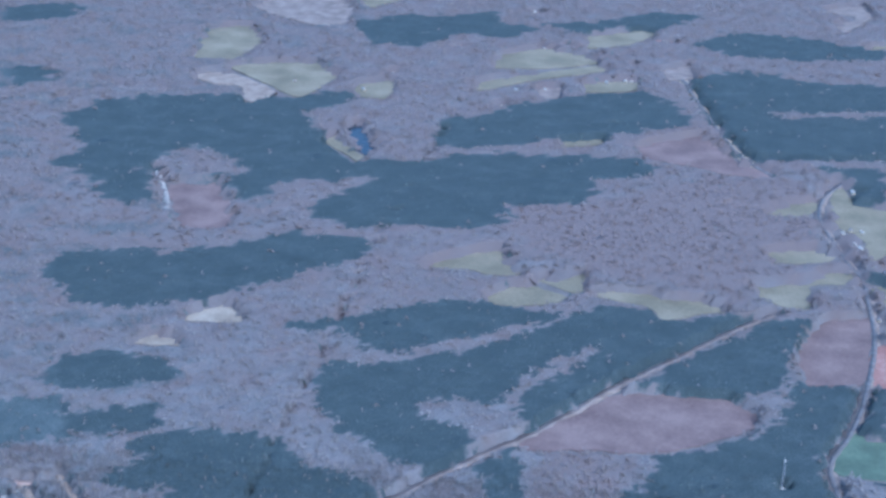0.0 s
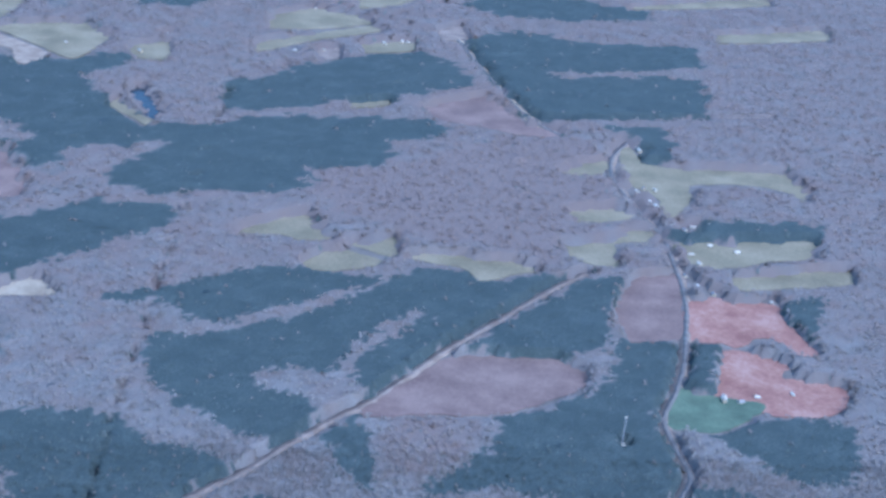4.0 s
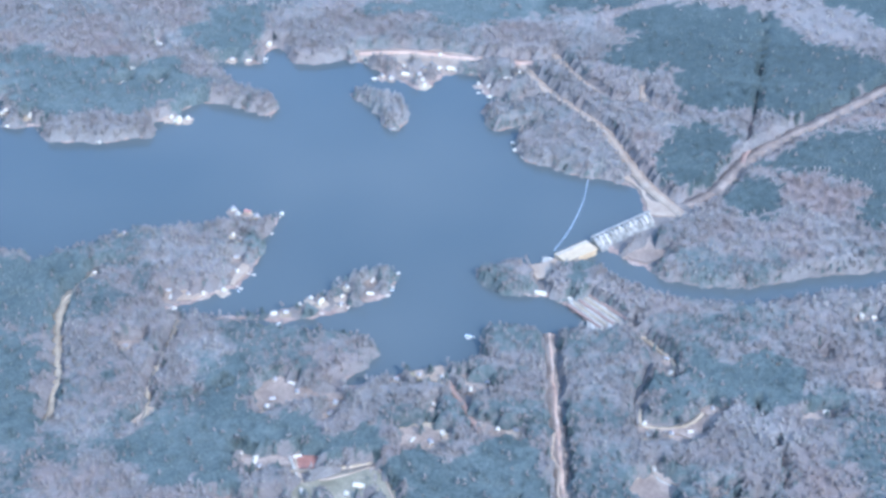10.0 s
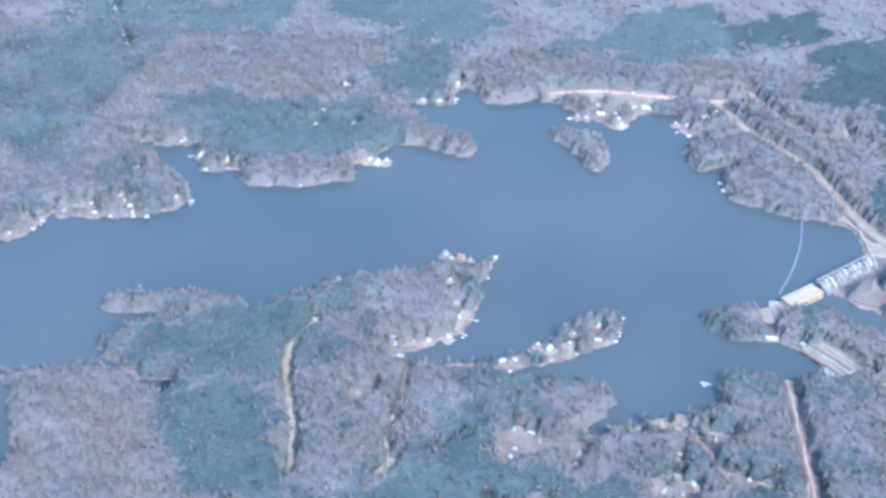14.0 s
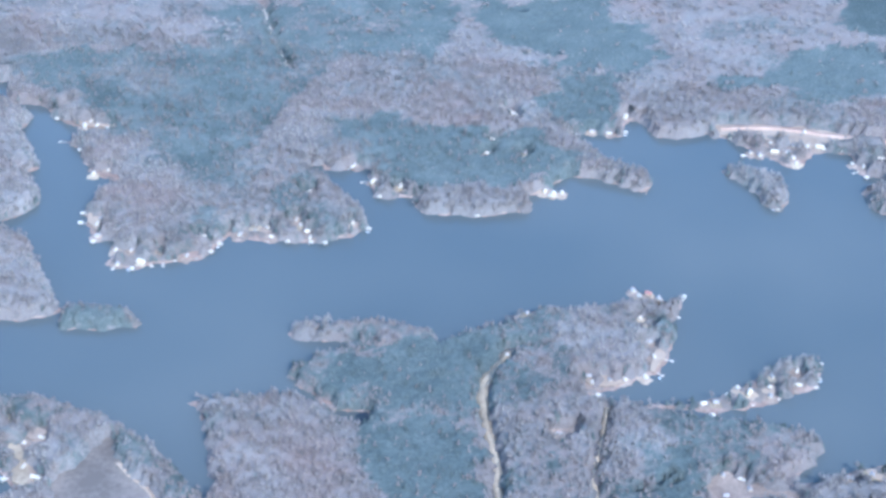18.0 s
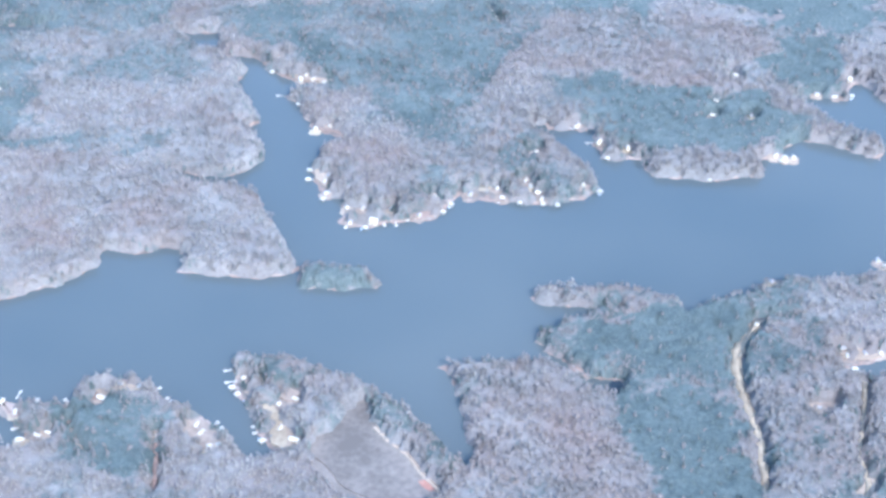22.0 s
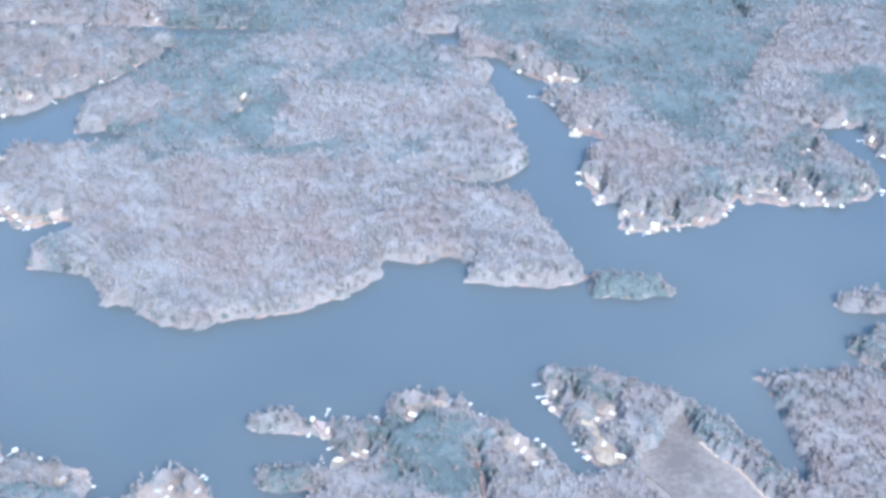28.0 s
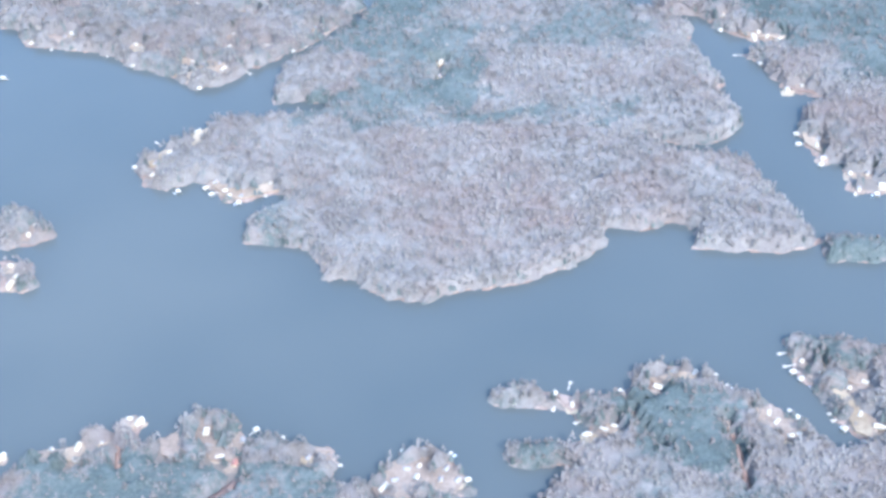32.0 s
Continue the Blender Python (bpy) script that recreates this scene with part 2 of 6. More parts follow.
# ---- the plan, in metres ----
LAND = {
    "north_shore": [(-725,1294), (-691,1294), (-669,1274), (-642,1261), (-609,1269), (-624,1251), (-646,1237), (-627,1223), (-600,1185), (-580,1181), (-565,1184), (-589,1156), (-587,1125), (-564,1090), (-548,1094), (-544,1057), (-519,1059), (-492,1073), (-472,1079), (-460,1104), (-459,1129), (-450,1110), (-426,1118), (-378,1123), (-358,1138), (-344,1150), (-355,1177), (-378,1200), (-410,1227), (-421,1249), (-402,1236), (-376,1238), (-363,1248), (-363,1223), (-347,1199), (-328,1203), (-319,1209), (-307,1184), (-258,1188), (-212,1206)] + [(-220,1227), (-192,1234), (-203,1249), (-189,1269), (-161,1266), (-143,1260), (-119,1248), (-115,1269), (-130,1285), (-161,1293), (-174,1312), (-191,1327), (-200,1340), (-177,1342), (-149,1342), (-147,1373), (-134,1379), (-121,1349), (-100,1348), (-75,1363), (-59,1358), (-18,1333), (5,1316), (22,1348), (52,1356), (95,1296), (104,1666), (-810,1498)],
    "northeast_shore": [(-28,1456), (4,1317), (14,1325), (22,1349), (56,1354), (60,1325), (68,1317), (89,1320), (126,1323), (89,1302), (67,1293), (70,1267), (82,1260), (108,1271), (121,1277), (102,1252), (101,1229), (113,1215), (137,1206), (166,1196), (189,1195), (205,1188), (214,1168), (218,1146), (252,1143), (288,1172), (315,1626), (45,1589)],
    "islet": [(-61,1302), (-33,1282), (-19,1253), (-6,1246), (2,1256), (1,1276), (-12,1299), (-38,1305)],
    "west_forest": [(-746,1296), (-723,1292), (-693,1273), (-693,1247), (-661,1203), (-651,1188), (-661,1177), (-633,1147), (-634,1121), (-646,1108), (-660,1101), (-679,1098), (-695,1101), (-706,1102), (-676,1084), (-647,1087), (-628,1084), (-618,1078), (-607,1063), (-595,1043), (-569,1013), (-558,987), (-586,974), (-650,968), (-646,990), (-666,998), (-687,982), (-719,986), (-709,964), (-730,934), (-761,907), (-816,885), (-827,873), (-855,871), (-884,888), (-903,884), (-930,916), (-952,919), (-984,916), (-990,935), (-957,987), (-970,1146), (-914,1296), (-821,1357)],
    "west_point": [(-1106,993), (-1089,970), (-1066,968), (-1051,986), (-1040,982), (-1018,963), (-1004,963), (-987,976), (-961,983), (-929,987), (-894,1028), (-869,1112), (-892,1161), (-1013,1183), (-1034,1152), (-1026,1103), (-1005,1106), (-975,1110), (-980,1090), (-1006,1081), (-1024,1076), (-1047,1072), (-1074,1052), (-1093,1024)],
    "south_west_land": [(-1004,701), (-979,683), (-957,690), (-869,713), (-868,717), (-850,722), (-844,716), (-839,686), (-813,693), (-812,711), (-801,725), (-787,735), (-771,729), (-754,706), (-759,689), (-771,680), (-779,659), (-769,606), (-939,568)],
    "red_roof_south": [(-706,694), (-701,706), (-702,718), (-694,725), (-682,742), (-683,759), (-593,780), (-553,777), (-546,779), (-538,788), (-526,778), (-513,786), (-500,800), (-405,806), (-363,772), (-356,716), (-699,638)],
    "south_fill": [(-375,819), (-384,799), (-405,788), (-409,772), (-386,711), (-84,780), (-150,893), (-302,858)],
    "west_neck": [(-1034,1152), (-1013,1183), (-992,1232), (-983,1269), (-862,1288), (-834,1170), (-917,1105)],
    "far_west_shore": [(-1346,1228), (-1321,1176), (-1305,1181), (-1283,1153), (-1242,1155), (-1201,1152), (-1166,1135), (-1130,1126), (-1100,1111), (-1078,1121), (-1063,1146), (-1041,1173), (-1018,1200), (-1003,1236), (-992,1269), (-1074,1268)],
    "wooded_isle": [(-559,997), (-549,970), (-522,975), (-492,984), (-491,993), (-505,1000), (-535,999)],
    "middle_peninsula": [(-374,1000), (-363,992), (-337,997), (-306,999), (-322,990), (-359,960), (-364,949), (-332,926), (-315,918), (-297,920), (-295,904), (-307,903), (-322,919), (-348,923), (-381,917), (-411,908), (-427,905), (-413,895), (-399,870), (-393,850), (-372,809), (-115,857), (-136,926), (-119,954), (-145,968), (-129,972), (-110,988), (-90,1005), (-83,1020), (-81,1061), (-84,1070), (-76,1101), (-89,1094), (-112,1096), (-124,1081), (-158,1067), (-189,1064), (-204,1048), (-220,1033), (-240,1021)] + [(-256,1004), (-261,1017), (-303,1022), (-347,1017), (-372,1010)],
    "point_with_houses": [(-139,948), (-99,961), (-62,967), (-45,965), (-9,983), (27,1010), (32,1029), (34,1040), (18,1040), (-7,1029), (-15,1013), (-30,992), (-63,975), (-119,959)],
    "south_shore": [(-175,809), (-184,942), (-128,961), (-107,962), (-81,957), (-38,956), (4,958), (27,952), (33,938), (21,916), (5,896), (26,905), (46,914), (61,926), (80,934), (93,934), (108,942), (106,963), (102,976), (112,983), (135,981), (154,979), (187,993), (210,1006), (277,983), (271,873)],
    "dam_point": [(90,1046), (97,1035), (115,1025), (138,1027), (151,1026), (168,1014), (189,995), (210,1005), (239,1017), (281,1051), (287,1140), (221,1145), (176,1095), (150,1080), (135,1067), (115,1060), (94,1055)],
    "cabin_peninsula": [(-575,879), (-566,863), (-559,846), (-547,835), (-537,822), (-532,807), (-519,796), (-509,793), (-525,765), (-376,798), (-391,814), (-415,835), (-435,853), (-468,870), (-497,880), (-537,884), (-569,881)],
    "red_roof_peninsula": [(-761,788), (-755,780), (-715,783), (-699,782), (-688,773), (-687,762), (-698,751), (-687,730), (-547,761), (-538,771), (-538,789), (-555,805), (-572,815), (-601,822), (-611,831), (-618,838), (-630,841), (-646,841), (-669,829), (-666,815), (-673,803), (-687,798), (-712,800), (-737,801)],
    "low_isle": [(-737,738), (-729,727), (-707,729), (-688,736), (-688,750), (-713,750), (-734,743)],
    "bright_point": [(-809,683), (-808,698), (-805,707), (-790,722), (-782,727), (-768,724), (-752,709), (-745,696)],
    "near_west_shore": [(-1047,678), (-1027,685), (-1021,689), (-1016,701), (-1004,702), (-996,707), (-994,716), (-988,724), (-982,712), (-981,703), (-973,696), (-970,701), (-969,706), (-957,713), (-958,723), (-949,734), (-932,738), (-918,733), (-912,720), (-900,716), (-891,720), (-881,718), (-873,717), (-868,719), (-862,721), (-849,723), (-844,719), (-843,708), (-844,698), (-840,687), (-832,687), (-817,692), (-800,670), (-770,600), (-800,540), (-1080,540)],
    "west_cape": [(-1192,920), (-1175,925), (-1146,912), (-1134,899), (-1145,883), (-1170,875)],
    "west_cape_low": [(-1163,862), (-1137,863), (-1121,842), (-1128,829), (-1146,827)],
}

LINES = {
    "river": [(185,1083), (203,1070), (236,1049), (271,1044), (319,1052), (358,1071), (408,1086), (463,1103), (505,1112), (547,1111), (588,1095), (631,1072), (675,1060), (712,1061), (748,1076), (784,1092)],
    "riverE": [(747,1078), (773,1086), (814,1098), (903,1117)],
    "roadside_cut": [(748,1048), (743,1004), (739,969), (739,936), (729,906), (709,877)],
    "row_w": [(-261,2623), (-233,2698), (-191,2761)],
    "track_l": [(3,2341), (29,2267), (47,2208), (55,2157)],
    "river2": [(747,1037), (766,1056), (808,1072), (896,1096)],
    "road_s": [(803,1225), (777,1184), (756,1136), (751,1096), (744,1035), (740,987), (723,933), (702,869), (683,800), (671,746), (666,707), (662,687), (655,658)],
    "road_n": [(747,1155), (772,1179), (803,1225), (836,1286), (855,1332), (870,1375), (892,1421), (891,1473), (890,1529), (898,1562), (923,1617), (947,1684), (968,1762), (988,1846), (1000,1918), (1008,2013), (1014,2085), (1003,2158), (994,2247), (990,2331), (1008,2424), (1050,2507)],
    "road_far": [(944,2518), (907,2596), (884,2704), (851,2959), (836,3077), (791,3118), (728,3171), (653,3246), (587,3302)],
    "road_far_e": [(907,2596), (1002,2599), (1178,2633), (1361,2675)],
    "row_se": [(155,981), (172,864), (186,766), (203,635)],
    "row_ne": [(251,1166), (276,1192), (298,1237), (332,1280), (366,1316), (417,1370), (449,1402), (495,1464), (532,1509), (589,1573), (669,1689), (749,1789), (818,1877), (881,1945)],
    "row_n": [(298,1237), (309,1333), (320,1512), (335,1703), (347,1882), (362,2115), (382,2277), (401,2460)],
    "row_n2": [(401,2460), (401,2515), (417,2674), (451,2892)],
    "dam_road": [(250,1149), (221,1186), (199,1225), (179,1267), (150,1300), (121,1330), (91,1374)],
    "sand_road": [(122,1381), (80,1379), (33,1381), (-15,1384), (-62,1374)],
    "rd2": [(121,1399), (132,1380), (154,1347), (174,1327)],
    "rd3": [(206,1353), (210,1325), (238,1301)],
    "rd4": [(207,1318), (184,1319)],
    "pen_road": [(-201,1009), (-213,979), (-215,958), (-210,933), (-200,904), (-191,876), (-183,831)],
    "clear_track": [(-452,831), (-439,820), (-424,810), (-413,797), (-400,786), (-393,780)],
    "far_track": [(-544,1534), (-512,1463), (-478,1398)],
    "boom": [(168,1192), (166,1157), (159,1120), (149,1088)],
    "bridge": [(751,1096), (744,1035)],
    "fieldroad": [(81,769), (103,771), (121,776), (138,786), (152,795), (159,787), (164,780), (160,776)],
    "hB_road": [(506,1091), (528,1045), (559,1002), (576,976)],
    "fork7": [(165,1027), (189,1002)],
    "lane_a": [(225,889), (223,916), (228,936), (232,962), (222,984)],
    "lane_b": [(238,849), (243,836), (259,832)],
    "lane_c": [(88,913), (101,893), (117,865)],
    "lane_d": [(-8,822), (2,801)],
    "lane_e": [(307,920), (325,870), (328,830)],
    "lane_f": [(574,787), (567,720)],
    "lane_g": [(418,1041), (423,986), (428,934)],
    "lane_h": [(-9,807), (21,814), (48,824)],
    "k_road": [(-670,806), (-654,778), (-635,759)],
    "k_road2": [(-599,793), (-587,765), (-580,740)],
    "lawn_track": [(16,802), (34,810), (53,820), (66,797), (81,769)],
    "track_f": [(239,843), (246,835), (261,831)],
    "track_q": [(-33,716), (-22,707), (-9,699)],
    "track_r": [(-83,702), (-77,703), (-71,705)],
    "lot_lane": [(215,994), (226,985), (239,971), (248,961), (247,948)],
    "pen_lane": [(-119,837), (-117,852), (-124,875), (-124,900), (-123,930), (-123,955)],
    "west_lane": [(-595,784), (-586,760), (-577,734)],
    "tip_lane": [(-213,962), (-209,987), (-201,1008), (-180,1016)],
    "row_tw": [(168,873), (168,850), (175,835), (176,812), (185,794)],
    "lane_x": [(-5,823), (2,805), (6,798)],
    "lane_y": [(227,906), (227,890), (248,889), (264,898), (271,912)],
    "cape_road": [(-920,630), (-915,643), (-912,655), (-906,665), (-900,677)],
    "cape_lane": [(-991,694), (-985,680), (-979,669)],
}

FIELDS = {
    "f1": [(421,2025), (459,2062), (493,2095), (535,2107), (541,2066), (561,2028), (524,2014), (480,2028)],
    "f2": [(513,1937), (551,1982), (587,1979), (621,1949), (587,1927), (540,1912)],
    "f3": [(563,2013), (604,2014), (640,2044), (647,2000), (630,1969), (592,1997)],
    "f4": [(646,1975), (683,1990), (719,1989), (746,1973), (784,1977), (823,1954), (791,1932), (738,1907), (721,1942), (679,1956)],
    "f5": [(906,2344), (951,2394), (993,2409), (981,2348), (931,2335)],
    "f6": [(1019,2426), (1045,2484), (1059,2406), (1116,2388), (1190,2400), (1278,2392), (1292,2338), (1265,2266), (1252,2308), (1188,2328), (1106,2311), (1087,2237), (1037,2167), (1040,2254), (1007,2309)],
    "f7": [(890,2176), (971,2198), (991,2178), (969,2149), (902,2134)],
    "f8": [(866,2046), (927,2064), (983,2123), (1001,2114), (998,2072), (941,2055), (928,1975), (888,1980), (864,2012)],
    "f9": [(1026,2076), (1088,2083), (1155,2041), (1122,2007), (1062,1985), (1022,2005)],
    "f10": [(1105,2085), (1235,2106), (1212,2047), (1149,2020), (1129,2058)],
    "f11": [(1069,1953), (1134,1970), (1210,1998), (1252,2003), (1235,1953), (1120,1922), (1066,1916)],
    "fb1": [(158,1810), (195,1860), (214,1841), (234,1807), (170,1795)],
    "fb2": [(114,1719), (131,1751), (170,1740), (173,1725)],
    "clay1": [(919,1900), (948,1945), (1000,1955), (985,1863), (959,1758), (890,1747), (888,1803), (904,1864)],
    "clay2": [(1000,1874), (1105,1872), (1116,1792), (1123,1729), (1096,1727), (1068,1772), (1023,1736), (1010,1750), (973,1755)],
    "clay3": [(1003,1726), (1047,1723), (1079,1695), (1056,1664), (1098,1653), (1128,1641), (1093,1576), (1019,1564), (997,1596), (963,1600), (984,1672)],
    "green": [(918,1610), (931,1625), (965,1607), (1014,1590), (983,1548), (938,1519), (901,1529), (898,1555)],
    "clay_big": [(623,1614), (681,1683), (734,1692), (798,1686), (829,1659), (817,1616), (780,1586), (745,1557), (688,1539), (640,1538), (586,1529), (568,1537), (596,1578)],
    "clay_up": [(730,2630), (786,2681), (847,2721), (876,2638), (897,2579), (944,2521), (880,2511), (811,2545), (749,2571)],
    "clay_l": [(37,2257), (48,2301), (105,2304), (138,2222), (157,2122), (91,2113), (58,2199)],
    "clearN": [(485,1207), (518,1228), (539,1210), (497,1178)],
    "lawnA": [(714,1132), (749,1126), (748,1112), (720,1103)],
    "redyard": [(-8,823), (12,826), (9,814), (3,809), (-1,813)],
    "clearing_k": [(-475,851), (-468,860), (-454,839), (-439,820), (-422,807), (-397,781), (-398,769), (-423,763), (-453,768), (-484,792), (-491,808), (-480,828)],
    "sand_n": [(-73,1377), (5,1394), (75,1384), (55,1364), (19,1359), (-45,1360), (-66,1362)],
    "dam_n": [(192,1204), (207,1197), (223,1169), (251,1157), (243,1147), (219,1148), (215,1164), (200,1187)],
    "lot": [(164,1015), (182,1034), (214,1007), (190,991)],
    "hBlot": [(525,1035), (534,1034), (554,1004), (569,1002), (578,974), (564,944), (556,944), (548,973), (541,993), (528,1017)],
    "clr7": [(607,747), (621,769), (644,763), (666,749), (656,738), (634,722), (614,735)],
    "bare_a": [(221,833), (232,839), (255,833), (254,823), (249,811), (233,818)],
    "bare_b": [(-52,878), (-35,902), (-4,894), (-3,881), (-33,874)],
    "bare_c": [(56,918), (68,933), (85,929), (83,919), (63,913)],
    "bare_d": [(59,863), (82,872), (96,859), (82,849), (66,849)],
    "bare_e": [(-51,774), (-33,779), (-26,764), (-43,757)],
    "bare_f": [(587,973), (623,983), (655,990), (638,965), (611,959)],
    "spit": [(-871,718), (-862,721), (-849,722), (-844,718), (-843,708), (-844,700), (-853,708), (-863,713)],
    "thin_d": [(-810,693), (-810,710), (-801,724), (-786,734), (-771,727), (-757,707), (-760,691), (-772,683), (-783,669), (-798,680)],
    "rocks": [(199,1076), (207,1089), (220,1107), (225,1121), (231,1103), (246,1098), (228,1087), (211,1072)],
    "field_se": [(693,751), (720,757), (768,761), (757,721), (685,715)],
    "clay_s": [(627,751), (639,759), (657,755), (659,744), (634,736), (625,738)],
    "clay_k": [(-410,786), (-403,789), (-396,782), (-401,779)],
    "beach_a": [(-333,928), (-319,923), (-312,920), (-318,913), (-327,917)],
    "beach_b": [(-715,798), (-708,803), (-699,794), (-696,786), (-707,784)],
    "beach_c": [(-663,818), (-652,823), (-643,821), (-643,814), (-655,814)],
    "beach_d": [(-602,1190), (-581,1192), (-570,1189), (-578,1182), (-593,1182)],
    "beach_e": [(-487,1087), (-475,1094), (-467,1089), (-475,1079), (-485,1080)],
    "orange7": [(363,822), (371,830), (381,820), (374,813)],
    "pk_a": [(-47,879), (-39,897), (-33,902), (-16,892), (-3,888), (16,894), (26,903), (28,896), (10,884), (-5,879), (-27,867), (-39,868)],
    "pk_b": [(-36,815), (-12,822), (-6,822), (-9,816), (-25,807), (-37,808)],
    "thin_pc": [(-65,767), (-45,780), (-21,778), (-10,771), (-27,757), (-47,760)],
    "thin_pd": [(60,929), (84,934), (98,928), (112,917), (121,909), (101,905), (83,917), (66,919)],
    "thin_pe": [(56,859), (79,866), (93,853), (75,841), (62,846)],
    "thin_pf": [(221,828), (240,843), (255,835), (261,826), (253,806), (238,810), (228,816)],
    "pk_g": [(229,882), (248,889), (266,896), (283,914), (285,909), (272,889), (268,876), (253,882), (233,877)],
    "thin_ph": [(275,838), (294,835), (309,820), (313,805), (291,808), (275,820)],
    "pk_j": [(339,915), (364,927), (367,921), (351,912), (341,906)],
    "pk_k": [(389,960), (399,961), (396,946), (388,948)],
    "pk_l": [(408,929), (422,934), (427,916), (415,915)],
    "thin_pm": [(-95,882), (-61,887), (-62,873), (-87,868)],
    "pk_n": [(-161,924), (-141,930), (-140,919), (-155,918)],
    "sd_o": [(-126,840), (-114,855), (-113,843), (-120,833)],
    "sd_p": [(138,759), (157,759), (157,756), (140,755)],
    "thin_p1": [(-159,925), (-135,930), (-135,920), (-153,916)],
    "thin_p2": [(-97,866), (-72,889), (-60,884), (-80,862)],
    "sd_5": [(62,925), (72,936), (84,927), (82,916), (66,915)],
    "sd_6": [(-115,1106), (-90,1106), (-82,1095), (-87,1091), (-110,1099)],
    "sd_7": [(-93,1033), (-87,1032), (-83,1022), (-88,1007), (-96,1005)],
    "thin_s8": [(-144,986), (-116,998), (-110,990), (-127,978)],
    "thin_s10": [(-369,1006), (-364,1025), (-344,1028), (-321,1015), (-358,1000)],
    "sd_d": [(-121,847), (-116,859), (-112,853), (-118,841)],
    "thin_p11": [(-590,801), (-571,813), (-549,798), (-540,783), (-559,784), (-580,794)],
    "pk_12": [(-530,857), (-514,854), (-515,844), (-525,845)],
    "sd_13": [(-517,818), (-505,813), (-503,798), (-511,794)],
    "sd_14": [(-655,824), (-635,834), (-623,832), (-642,819)],
    "thin_s15": [(-1192,1151), (-1145,1149), (-1122,1125), (-1101,1119), (-1082,1133), (-1068,1152), (-1089,1158), (-1126,1157), (-1165,1158)],
    "pk_16": [(-1279,1175), (-1244,1172), (-1230,1165), (-1256,1162)],
    "thin_s17": [(-1100,1202), (-1066,1197), (-1081,1181)],
    "thin_t18": [(-1088,1062), (-1068,1062), (-1058,1024), (-1081,1019), (-1089,995), (-1098,1001), (-1094,1029)],
    "thin_s19": [(-1033,981), (-987,989), (-967,982), (-1007,966)],
    "thin_p21": [(-951,728), (-929,724), (-910,717), (-900,697), (-919,698), (-942,714)],
    "sd_22": [(-1031,686), (-1015,691), (-1009,678), (-1019,674)],
    "thin_p24": [(-585,810), (-559,809), (-550,791), (-563,783), (-579,790)],
    "sd_25": [(-676,776), (-662,773), (-664,765), (-672,765)],
    "thin_t26": [(-548,871), (-541,857), (-524,833), (-506,804), (-515,799), (-539,835)],
    "thin_s27": [(-590,1153), (-574,1126), (-560,1095), (-572,1092), (-586,1132)],
    "thin_s28": [(-654,1278), (-617,1274), (-607,1266), (-638,1260)],
    "oak_a": [(533,2277), (656,2295), (839,2455), (976,2475), (992,2369), (962,2194), (878,2116), (834,1970), (750,1998), (678,2029), (570,2099), (540,2183)],
    "oak_b": [(700,2610), (774,2719), (877,2772), (896,2611), (958,2530), (839,2455), (743,2555)],
    "oak_c": [(579,1519), (639,1533), (696,1515), (704,1491), (674,1441), (617,1382), (596,1391), (583,1435)],
    "thin_lawn": [(3,799), (16,802), (52,819), (77,774), (50,767), (20,769), (3,783)],
    "oak_d": [(322,1211), (360,1217), (396,1207), (402,1188), (389,1171), (390,1158), (339,1159), (326,1185)],
    "oak_e": [(425,1189), (446,1208), (476,1218), (470,1196), (436,1177)],
    "oak_f": [(306,1237), (333,1275), (386,1315), (427,1329), (425,1313), (367,1294), (328,1261)],
    "oak_g": [(20,735), (62,746), (97,761), (131,735), (127,709), (64,701), (54,715)],
    "oak_h": [(340,850), (372,864), (379,824), (379,770), (350,743), (342,789), (318,825)],
    "oak_i": [(532,870), (576,868), (570,783), (542,776), (525,802)],
    "oak_j": [(593,875), (686,907), (676,812), (640,788), (592,806)],
    "oak_k": [(379,673), (414,682), (439,676), (445,654), (434,639), (379,646)],
    "oak_l": [(-741,1038), (-685,1074), (-643,1059), (-657,1010), (-670,988), (-713,979), (-736,1008)],
    "oak_m": [(-933,1064), (-880,1081), (-812,1076), (-759,1045), (-738,983), (-777,928), (-832,905), (-891,942)],
    "oak_n": [(-872,998), (-792,1041), (-737,1028), (-722,977), (-741,921), (-820,889)],
    "oak_o": [(-371,918), (-305,901), (-273,831), (-232,791), (-318,778)],
    "oak_p": [(-394,869), (-350,891), (-304,878), (-303,815), (-346,778), (-379,814)],
    "oak_q": [(-439,1344), (-390,1366), (-267,1377), (-254,1344), (-337,1316), (-420,1323)],
    "oak_r": [(-580,1149), (-544,1202), (-524,1202), (-504,1140), (-519,1102), (-553,1120)],
    "pk_aw": [(-43,818), (-26,815), (-7,817), (-4,814), (-25,808), (-37,810)],
    "thin_pbw": [(-64,765), (-43,774), (-10,778), (16,784), (10,775), (-14,767), (-43,760)],
    "thin_pq": [(392,960), (404,955), (415,931), (411,915), (395,929)],
    "thin_pbr": [(716,1168), (740,1174), (758,1175), (749,1124), (734,1099), (720,1122)],
    "thin_pc7": [(605,751), (619,770), (638,763), (664,750), (662,740), (640,736), (634,720), (625,737), (607,741)],
    "q30": [(170,3570), (198,3754), (276,3936), (394,4002), (436,3912), (363,3766), (258,3620), (205,3523)],
    "q31": [(-214,3466), (-177,3588), (-27,3727), (117,3796), (151,3712), (22,3638), (-135,3552)],
    "q32": [(-49,3462), (-15,3553), (110,3624), (172,3488), (173,3358), (96,3330)],
    "q33": [(-94,3249), (-22,3289), (30,3159), (-2,3022), (-85,3026)],
